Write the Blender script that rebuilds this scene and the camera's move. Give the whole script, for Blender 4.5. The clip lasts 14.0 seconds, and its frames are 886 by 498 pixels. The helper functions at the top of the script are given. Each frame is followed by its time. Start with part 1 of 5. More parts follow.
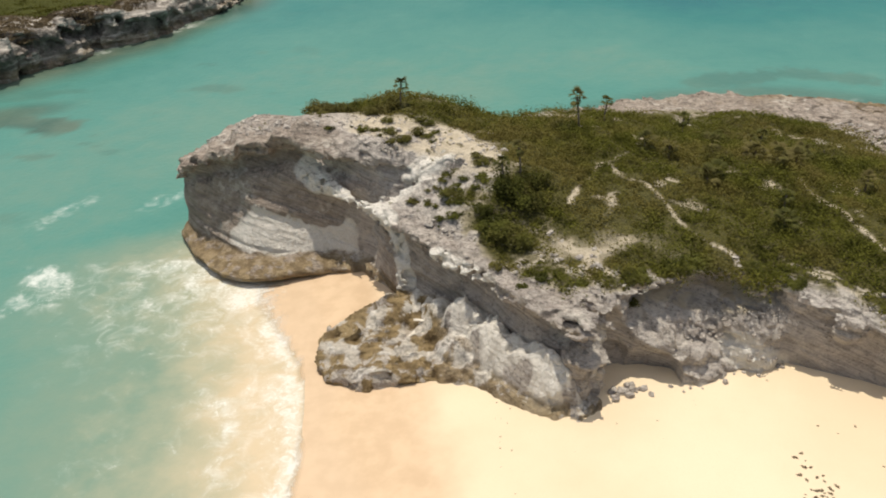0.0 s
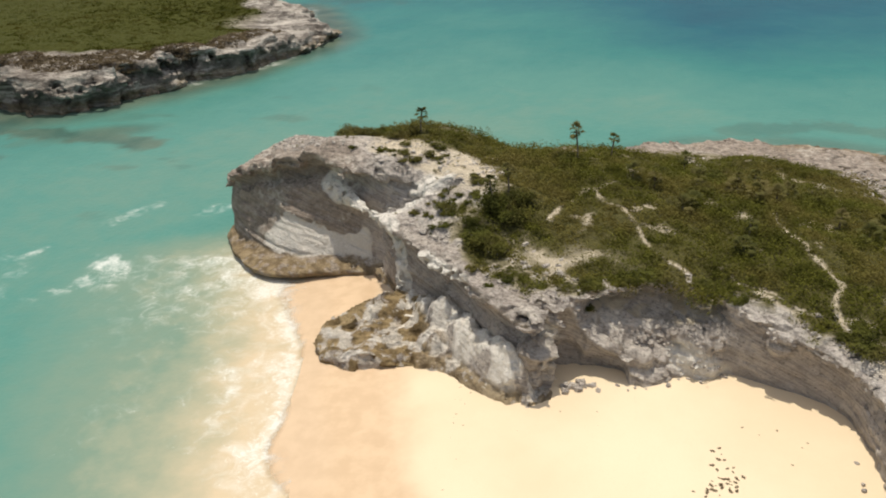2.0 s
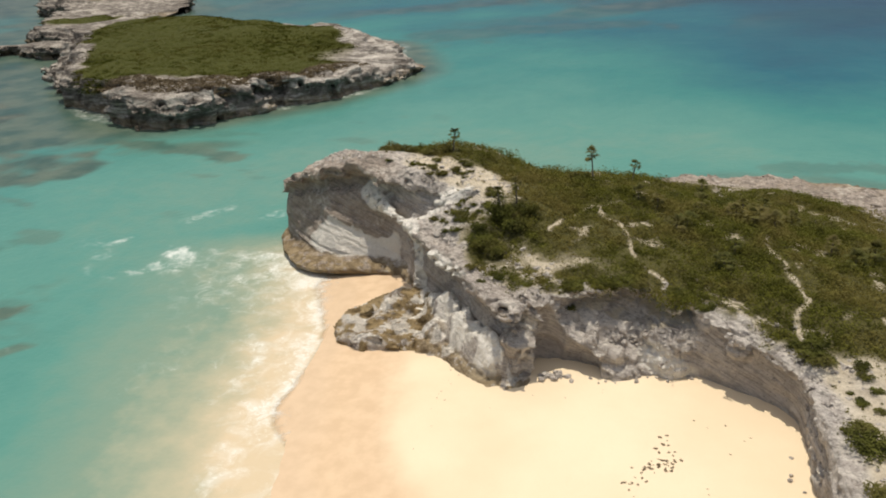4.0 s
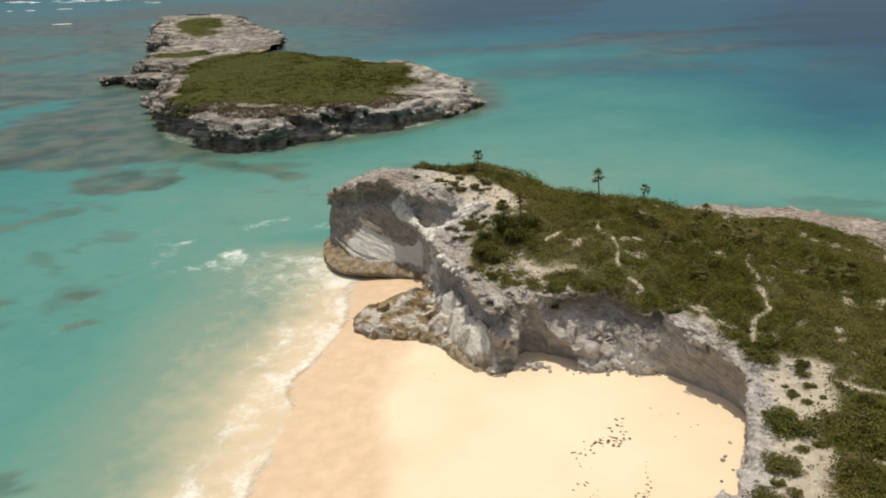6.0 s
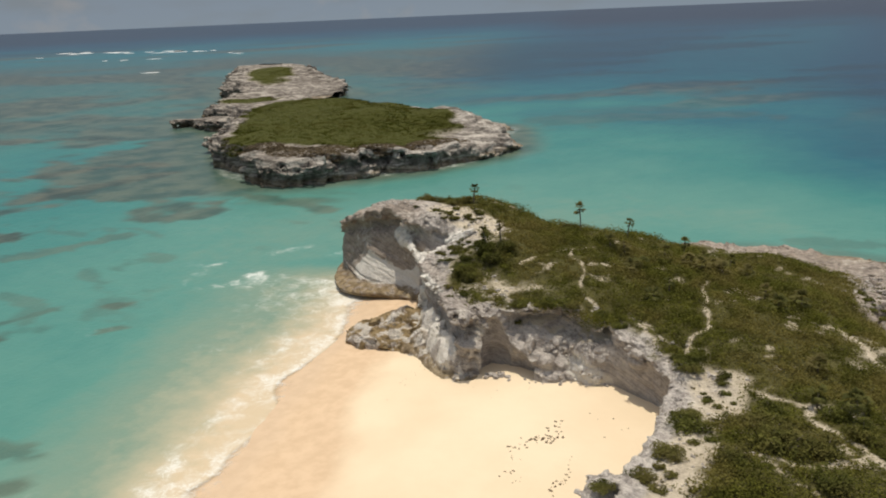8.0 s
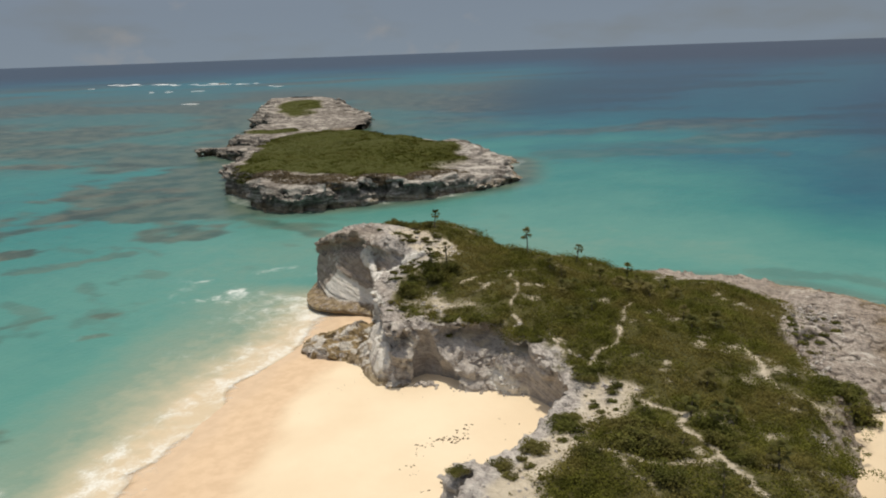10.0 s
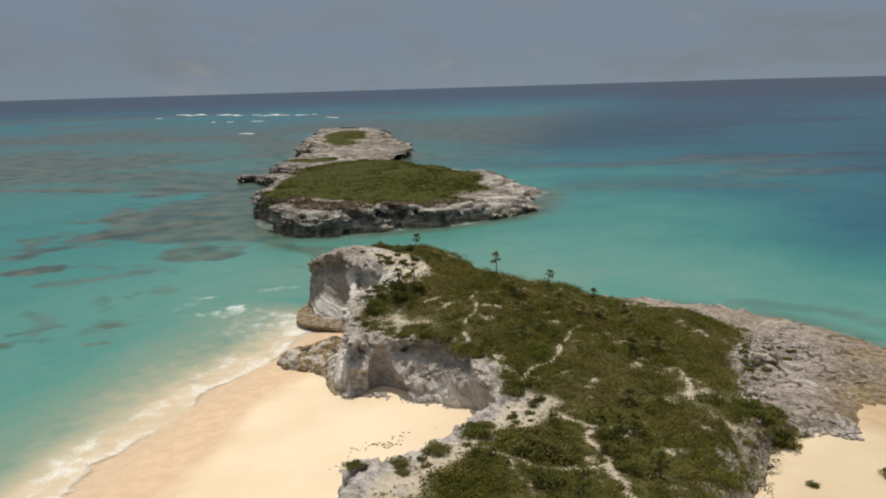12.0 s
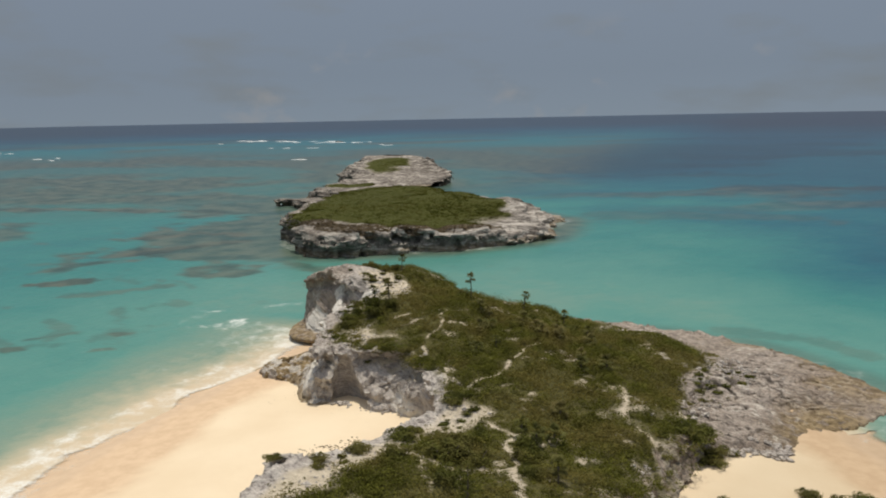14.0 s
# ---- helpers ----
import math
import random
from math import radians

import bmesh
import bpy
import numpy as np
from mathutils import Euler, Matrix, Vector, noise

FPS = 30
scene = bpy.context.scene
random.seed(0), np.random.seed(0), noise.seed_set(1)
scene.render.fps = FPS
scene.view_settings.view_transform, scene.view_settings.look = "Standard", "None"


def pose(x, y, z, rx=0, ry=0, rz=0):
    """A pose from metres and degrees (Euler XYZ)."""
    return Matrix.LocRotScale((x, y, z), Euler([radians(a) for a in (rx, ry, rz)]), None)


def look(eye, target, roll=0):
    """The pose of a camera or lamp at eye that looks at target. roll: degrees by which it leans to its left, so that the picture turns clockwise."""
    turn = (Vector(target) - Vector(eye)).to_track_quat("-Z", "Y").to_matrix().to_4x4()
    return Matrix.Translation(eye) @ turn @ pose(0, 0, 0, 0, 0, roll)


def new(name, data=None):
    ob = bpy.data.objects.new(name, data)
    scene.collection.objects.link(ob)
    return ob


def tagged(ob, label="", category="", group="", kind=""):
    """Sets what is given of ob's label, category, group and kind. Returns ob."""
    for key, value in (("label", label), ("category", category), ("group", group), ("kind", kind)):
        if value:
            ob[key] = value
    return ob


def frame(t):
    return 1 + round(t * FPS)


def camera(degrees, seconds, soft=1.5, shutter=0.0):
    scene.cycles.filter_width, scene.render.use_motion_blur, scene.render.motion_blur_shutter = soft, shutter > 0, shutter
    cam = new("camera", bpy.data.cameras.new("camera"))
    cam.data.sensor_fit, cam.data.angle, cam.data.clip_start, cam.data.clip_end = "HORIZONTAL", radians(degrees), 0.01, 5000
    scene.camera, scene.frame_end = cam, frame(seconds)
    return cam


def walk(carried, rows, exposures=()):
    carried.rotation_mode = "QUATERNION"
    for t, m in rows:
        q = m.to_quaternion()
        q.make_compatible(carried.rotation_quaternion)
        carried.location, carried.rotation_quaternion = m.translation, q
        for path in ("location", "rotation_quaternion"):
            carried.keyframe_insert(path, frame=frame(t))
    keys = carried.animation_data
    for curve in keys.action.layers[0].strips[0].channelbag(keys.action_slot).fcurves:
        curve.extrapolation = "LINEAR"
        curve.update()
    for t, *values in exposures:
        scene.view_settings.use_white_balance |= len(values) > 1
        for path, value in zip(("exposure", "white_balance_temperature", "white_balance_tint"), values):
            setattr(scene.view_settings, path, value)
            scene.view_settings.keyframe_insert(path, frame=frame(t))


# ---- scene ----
cam = camera(58.8, 14.0, 1.9)
METRES, EYE, TILT, LEAN, TURN = 96.0, 40.0, -30.9, 2.15, 0.0
ROWS = [
    (0.0, 0.0, 0.0, 0.0, 0.0, 0.0, -0.0),
    (0.5, 0.0243, -0.0239, -0.0125, 2.24, 0.99, -1.09),
    (1.0, 0.0469, -0.0435, -0.0226, 3.9, 1.83, -2.04),
    (1.5, 0.0744, -0.0647, -0.0314, 5.4, 2.65, -3.07),
    (2.0, 0.0993, -0.082, -0.0393, 6.67, 3.4, -3.97),
    (2.5, 0.1287, -0.0997, -0.0489, 8.48, 4.24, -5.02),
    (3.0, 0.1549, -0.115, -0.0567, 10.26, 4.73, -6.02),
    (5.5, 0.2976, -0.2023, -0.1022, 18.57, 6.84, -10.65),
    (6.0, 0.3268, -0.2163, -0.1099, 19.79, 7.39, -11.27),
    (6.5, 0.3621, -0.2309, -0.1186, 21.18, 8.09, -11.97),
    (7.0, 0.3945, -0.2402, -0.1231, 22.45, 8.59, -12.48),
    (7.5, 0.433, -0.2479, -0.1278, 23.82, 9.22, -13.09),
    (8.0, 0.4678, -0.2534, -0.131, 24.85, 9.78, -13.6),
    (8.5, 0.5087, -0.2593, -0.1334, 25.74, 10.41, -14.08),
    (9.0, 0.545, -0.264, -0.1339, 26.28, 10.85, -14.47),
    (11.5, 0.7295, -0.2516, -0.1208, 30.67, 12.31, -16.99),
    (12.0, 0.7647, -0.246, -0.1177, 31.79, 12.61, -17.6),
    (12.5, 0.8, -0.2389, -0.1136, 32.92, 12.87, -18.2),
    (13.0, 0.8361, -0.2319, -0.1092, 33.99, 13.08, -18.77),
    (13.5, 0.8714, -0.2242, -0.1044, 34.99, 13.24, -19.33),
    (14.0, 0.9044, -0.2167, -0.1003, 35.89, 13.37, -19.89),
]
walk(cam, [(t, pose(0, 0, EYE, TILT, LEAN, TURN) @ pose(METRES * x, METRES * y, METRES * z, 90 + pitch, roll, yaw)) for t, x, y, z, yaw, pitch, roll in ROWS],
     [(0.0, -0.10, 7000, 10.5), (6.5, -0.20, 7000, 10.5), (14.0, -0.32, 6850, 10)])

from mathutils.bvhtree import BVHTree

# ---- sky and sun ----
SUN_FROM = Vector((-0.08, 0.17, 1.0)).normalized()
world = bpy.data.worlds.new("world")
scene.world = world
world.use_nodes = True
wn, wl = world.node_tree.nodes, world.node_tree.links
wn.clear()
sky = wn.new("ShaderNodeTexSky")
sky.sky_type = "NISHITA"
sky.sun_disc = False
sky.sun_elevation = math.asin(SUN_FROM.z)
sky.sun_rotation = math.atan2(SUN_FROM.x, SUN_FROM.y)
sky.air_density, sky.dust_density, sky.ozone_density = 1.0, 0.8, 1.0
back = wn.new("ShaderNodeBackground")
back.inputs["Strength"].default_value = 0.15
wout = wn.new("ShaderNodeOutputWorld")
# the sea's edge lies a little below eye level: lift the sky's lookup so that the haze reaches it
wco, wup = wn.new("ShaderNodeTexCoord"), wn.new("ShaderNodeVectorMath")
wup.operation, wup.inputs[1].default_value = "ADD", (0, 0, 0.22)
wl.new(wco.outputs["Generated"], wup.inputs[0])
wl.new(wup.outputs[0], sky.inputs["Vector"])
# thin high cloud, densest near the horizon
wmap, wcl, wrg, wmx = (wn.new(t) for t in ("ShaderNodeMapping", "ShaderNodeTexNoise", "ShaderNodeMapRange", "ShaderNodeMix"))
wmap.inputs["Scale"].default_value = (5, 5, 16)
wl.new(wco.outputs["Generated"], wmap.inputs["Vector"])
wl.new(wmap.outputs[0], wcl.inputs["Vector"])
wcl.inputs["Scale"].default_value, wcl.inputs["Detail"].default_value = 1.3, 5
wl.new(wcl.outputs["Fac"], wrg.inputs[0])
for a, b in zip(wrg.inputs[1:5], (0.5, 0.85, 0.6, 0.9)):
    a.default_value = b
wmx.data_type = "RGBA"
wl.new(wrg.outputs[0], wmx.inputs[0])
wl.new(sky.outputs["Color"], wmx.inputs[6])
wmx.inputs[7].default_value = (2.12, 2.34, 2.46, 1)
# haze: dimmer towards the horizon, bright round the high sun
wsep, wdim, wmul = wn.new("ShaderNodeSeparateXYZ"), wn.new("ShaderNodeMapRange"), wn.new("ShaderNodeMix")
wl.new(wco.outputs["Generated"], wsep.inputs[0])
wl.new(wsep.outputs["Z"], wdim.inputs[0])
for a, b in zip(wdim.inputs[1:5], (0.05, 0.75, 0.70, 1.35)):
    a.default_value = b
wmul.data_type, wmul.blend_type, wmul.inputs[0].default_value = "RGBA", "MULTIPLY", 1.0
# small fair-weather puffs low over the sea
wpm, wpf, wpr, wpb, wpp, wpx = (wn.new(t) for t in ("ShaderNodeMapping", "ShaderNodeTexNoise", "ShaderNodeMapRange", "ShaderNodeMapRange", "ShaderNodeMath", "ShaderNodeMix"))
wpm.inputs["Scale"].default_value = (1, 1, 1.6)
wl.new(wco.outputs["Generated"], wpm.inputs["Vector"])
wl.new(wpm.outputs[0], wpf.inputs["Vector"])
wpf.inputs["Scale"].default_value, wpf.inputs["Detail"].default_value = 11.0, 5
for node, some in ((wpr, (0.60, 0.78, 0.0, 0.55)), (wpb, (0.12, 0.05, 0.0, 1.0))):
    for a, b in zip(node.inputs[1:5], some):
        a.default_value = b
wl.new(wpf.outputs["Fac"], wpr.inputs[0])
wl.new(wsep.outputs["Z"], wpb.inputs[0])
wpp.operation = "MULTIPLY"
wl.new(wpr.outputs[0], wpp.inputs[0]), wl.new(wpb.outputs[0], wpp.inputs[1])
wpx.data_type = "RGBA"
wl.new(wpp.outputs[0], wpx.inputs[0]), wl.new(wmx.outputs[2], wpx.inputs[6])
wpx.inputs[7].default_value = (3.9, 3.7, 3.6, 1)
wl.new(wpx.outputs[2], wmul.inputs[6])
wl.new(wdim.outputs[0], wmul.inputs[7])
wl.new(wmul.outputs[2], back.inputs["Color"])
wl.new(back.outputs["Background"], wout.inputs["Surface"])

sun = new("sun", bpy.data.lights.new("sun", "SUN"))
sun.data.energy, sun.data.angle, sun.data.color = 3.6, radians(0.6), (1.0, 0.95, 0.86)
sun.matrix_world = look(SUN_FROM * 300, (0, 0, 0))


# ---- numbers: noise, outlines, volumes ----
def lattice(i, j, k):
    n = (i.astype(np.int64) * 374761393 + j.astype(np.int64) * 668265263 + k.astype(np.int64) * 1442695041) & 0xFFFFFFFF
    n = ((n ^ (n >> 13)) * 1274126177) & 0xFFFFFFFF
    return ((n ^ (n >> 16)) & 0xFFFF) / 32767.5 - 1.0


def grain3(x, y, z):
    """Smooth noise from -1 to 1 with cells one unit wide."""
    x, y, z = np.broadcast_arrays(np.asarray(x, float), np.asarray(y, float), np.asarray(z, float))
    i, j, k = np.floor(x), np.floor(y), np.floor(z)
    u, v, w = x - i, y - j, z - k
    u, v, w = (a * a * (3 - 2 * a) for a in (u, v, w))
    i, j, k = i.astype(np.int64), j.astype(np.int64), k.astype(np.int64)
    out = 0
    for a in (0, 1):
        for b in (0, 1):
            for c in (0, 1):
                out = out + lattice(i + a, j + b, k + c) * (u if a else 1 - u) * (v if b else 1 - v) * (w if c else 1 - w)
    return out


def fbm(x, y, z=0.0, octaves=4, gain=0.5):
    out, amp = 0, 1.0
    for n in range(octaves):
        f = 2.03 ** n
        out = out + amp * grain3(np.asarray(x) * f + 17.3 * n, np.asarray(y) * f - 9.1 * n, np.asarray(z) * f + 4.7 * n)
        amp *= gain
    return out


def smooth(a, b, x):
    t = np.clip((np.asarray(x, float) - a) / (b - a), 0, 1)
    return t * t * (3 - 2 * t)


def rounded(points, times=2, closed=True):
    """An outline with its corners cut off (Chaikin)."""
    p = np.array(points, float)
    for _ in range(times):
        q = np.roll(p, -1, 0) if closed else p[1:]
        o = p if closed else p[:-1]
        cut = np.stack([o * 0.75 + q * 0.25, o * 0.25 + q * 0.75], 1).reshape(-1, p.shape[1])
        p = cut if closed else np.concatenate([p[:1], cut, p[-1:]])
    return p


def away(points, x, y, closed=True):
    """Distance from an outline; for a closed one positive inside."""
    a = np.array(points, float)[:, :2]
    b = np.roll(a, -1, 0) if closed else a[1:]
    best, inside = np.full(x.shape, 1e18), np.zeros(x.shape, bool)
    for (ax, ay), (bx, by) in zip(a, b):
        dx, dy = bx - ax, by - ay
        t = np.clip(((x - ax) * dx + (y - ay) * dy) / max(dx * dx + dy * dy, 1e-9), 0, 1)
        best = np.minimum(best, (x - ax - t * dx) ** 2 + (y - ay - t * dy) ** 2)
        if closed and ay != by:
            inside ^= ((ay > y) != (by > y)) & (x < dx * (y - ay) / dy + ax)
    d = np.sqrt(best)
    return np.where(inside, d, -d) if closed else d


def levels(spots, x, y, reach=9.0):
    """Ground height between spot heights (inverse distance)."""
    top, sum_w = 0, 0
    for sx, sy, sz in spots:
        w = 1 / ((x - sx) ** 2 + (y - sy) ** 2 + reach) ** 1.7
        top, sum_w = top + w * sz, sum_w + w
    return top / sum_w


def mesh_from(name, verts, faces, smooth_shade=True):
    me = bpy.data.meshes.new(name)
    verts, faces = np.asarray(verts, np.float32), np.asarray(faces, np.int32)
    k = faces.shape[1]
    me.vertices.add(len(verts)), me.loops.add(faces.size), me.polygons.add(len(faces))
    me.vertices.foreach_set("co", verts.ravel())
    me.loops.foreach_set("vertex_index", faces.ravel())
    me.polygons.foreach_set("loop_start", np.arange(0, faces.size, k, dtype=np.int32))
    me.polygons.foreach_set("loop_total", np.full(len(faces), k, np.int32))
    me.polygons.foreach_set("use_smooth", np.full(len(faces), smooth_shade))
    me.update(calc_edges=True)
    me.validate()
    return me


def number(me, name, values):
    at = me.attributes.new(name, "FLOAT", "POINT")
    at.data.foreach_set("value", np.asarray(values, np.float32))


def skin(f, origin, step):
    """The surface f = 0 of a block of samples (f > 0 is solid), as vertices and quads: surface nets."""
    solid = f > 0
    cnt = sum(solid[a:f.shape[0] - 1 + a, b:f.shape[1] - 1 + b, c:f.shape[2] - 1 + c].astype(np.int8) for a in (0, 1) for b in (0, 1) for c in (0, 1))
    live = (cnt > 0) & (cnt < 8)
    at = np.argwhere(live)
    ids = np.full(live.shape, -1, np.int64)
    ids[live] = np.arange(len(at))
    acc, num = np.zeros((len(at), 3)), np.zeros(len(at))
    corners = [(a, b, c) for a in (0, 1) for b in (0, 1) for c in (0, 1)]
    for p in corners:
        for axis in range(3):
            if p[axis] == 0:
                q = list(p)
                q[axis] = 1
                fa = f[at[:, 0] + p[0], at[:, 1] + p[1], at[:, 2] + p[2]]
                fb = f[at[:, 0] + q[0], at[:, 1] + q[1], at[:, 2] + q[2]]
                m = (fa > 0) != (fb > 0)
                t = fa[m] / (fa[m] - fb[m])
                add = np.tile(np.array(p, float), (m.sum(), 1))
                add[:, axis] = t
                acc[m] += add
                num[m] += 1
    verts = np.array(origin) + (at + acc / num[:, None]) * np.array(step)
    quads = []
    for axis in range(3):
        o1, o2 = (axis + 1) % 3, (axis + 2) % 3
        s0 = np.take(solid, range(0, f.shape[axis] - 1), axis)
        s1 = np.take(solid, range(1, f.shape[axis]), axis)
        e = np.argwhere(s0 != s1)
        e = e[(e[:, o1] > 0) & (e[:, o2] > 0) & (e[:, o1] < f.shape[o1] - 1) & (e[:, o2] < f.shape[o2] - 1)]
        if not len(e):
            continue
        out = s0[e[:, 0], e[:, 1], e[:, 2]]
        ring = []
        for d1, d2 in ((-1, -1), (0, -1), (0, 0), (-1, 0)):
            c = e.copy()
            c[:, o1] += d1
            c[:, o2] += d2
            ring.append(ids[c[:, 0], c[:, 1], c[:, 2]])
        ring = np.stack(ring, 1)
        ring[~out] = ring[~out][:, ::-1]
        quads.append(ring)
    quads = np.concatenate(quads)
    return verts, quads[(quads >= 0).all(1)]


def whole(verts, quads):
    """The largest connected piece of a surface."""
    lab = np.arange(len(verts))
    while True:
        low = lab[quads].min(1)
        nxt = lab.copy()
        for c in range(4):
            np.minimum.at(nxt, quads[:, c], low)
        nxt = nxt[nxt]
        if (nxt == lab).all():
            break
        lab = nxt
    ids, counts = np.unique(lab, return_counts=True)
    keep = lab == ids[counts.argmax()]
    at = np.cumsum(keep) - 1
    return verts[keep], at[quads[keep[quads[:, 0]]]]


# ---- materials ----
def material(name):
    m = bpy.data.materials.new(name)
    m.use_nodes = True
    m.node_tree.nodes.clear()
    return m, m.node_tree.nodes, m.node_tree.links


class Net:
    """Shorthand helpers for a node tree."""

    def __init__(self, name):
        self.m, self.n, self.l = material(name)
        self.out = self.n.new("ShaderNodeOutputMaterial")
        self.geo = self.n.new("ShaderNodeNewGeometry")

    def put(self, socket, value):
        if isinstance(value, bpy.types.NodeSocket):
            self.l.new(value, socket)
        elif value is not None:
            socket.default_value = (*value, 1) if isinstance(value, tuple) and len(value) == 3 and socket.type == "RGBA" else value

    def noise(self, scale, detail=4, rough=0.55, stretch=(1, 1, 1), distort=0.0, where=None, dip=0):
        mp = self.n.new("ShaderNodeMapping")
        mp.vector_type = "TEXTURE" if dip else "POINT"
        mp.inputs["Rotation"].default_value = (0, radians(dip), 0)
        self.l.new(where or self.geo.outputs["Position"], mp.inputs["Vector"])
        mp.inputs["Scale"].default_value = tuple(1 / a for a in stretch) if dip else stretch
        t = self.n.new("ShaderNodeTexNoise")
        self.l.new(mp.outputs["Vector"], t.inputs["Vector"])
        t.inputs["Scale"].default_value, t.inputs["Detail"].default_value = scale, detail
        t.inputs["Roughness"].default_value, t.inputs["Distortion"].default_value = rough, distort
        return t.outputs["Fac"]

    def cells(self, scale, feature="F1", stretch=(1, 1, 1)):
        mp = self.n.new("ShaderNodeMapping")
        self.l.new(self.geo.outputs["Position"], mp.inputs["Vector"])
        mp.inputs["Scale"].default_value = stretch
        t = self.n.new("ShaderNodeTexVoronoi")
        t.feature = feature
        self.l.new(mp.outputs["Vector"], t.inputs["Vector"])
        t.inputs["Scale"].default_value = scale
        return t.outputs["Distance"]

    def math(self, op, a, b=0.0, c=0.0, clamp=False):
        t = self.n.new("ShaderNodeMath")
        t.operation, t.use_clamp = op, clamp
        for s, v in zip(t.inputs, (a, b, c)):
            self.put(s, v)
        return t.outputs[0]

    def span(self, x, a, b, lo=0.0, hi=1.0):
        t = self.n.new("ShaderNodeMapRange")
        t.interpolation_type = "SMOOTHSTEP"
        for s, v in zip(t.inputs, (x, a, b, lo, hi)):
            self.put(s, v)
        return t.outputs[0]

    def mix(self, fac, a, b, how="MIX"):
        t = self.n.new("ShaderNodeMix")
        t.data_type, t.blend_type = "RGBA", how
        self.put(t.inputs[0], fac), self.put(t.inputs[6], a), self.put(t.inputs[7], b)
        return t.outputs[2]

    def ramp(self, fac, stops):
        t = self.n.new("ShaderNodeValToRGB")
        e = t.color_ramp.elements
        while len(e) < len(stops):
            e.new(0.5)
        for el, (p, c) in zip(e, stops):
            el.position, el.color = p, (*c, 1)
        self.put(t.inputs[0], fac)
        return t.outputs[0]

    def attr(self, name):
        t = self.n.new("ShaderNodeAttribute")
        t.attribute_name = name
        return t.outputs["Fac"]

    def axis(self, which, normal=False):
        t = self.n.new("ShaderNodeSeparateXYZ")
        self.l.new(self.geo.outputs["Normal" if normal else "Position"], t.inputs[0])
        return t.outputs["XYZ".index(which)]

    def bump(self, height, strength=0.5, distance=0.1, below=None):
        t = self.n.new("ShaderNodeBump")
        self.put(t.inputs["Height"], height)
        t.inputs["Strength"].default_value, t.inputs["Distance"].default_value = strength, distance
        if below:
            self.l.new(below, t.inputs["Normal"])
        return t.outputs["Normal"]

    def paint(self, colour, rough=0.9, normal=None, spec=0.3):
        t = self.n.new("ShaderNodeBsdfPrincipled")
        self.put(t.inputs["Base Color"], colour), self.put(t.inputs["Roughness"], rough)
        t.inputs["Specular IOR Level"].default_value = spec
        if normal:
            self.l.new(normal, t.inputs["Normal"])
        return t

    def done(self, shader):
        self.l.new(shader, self.out.inputs["Surface"])
        return self.m


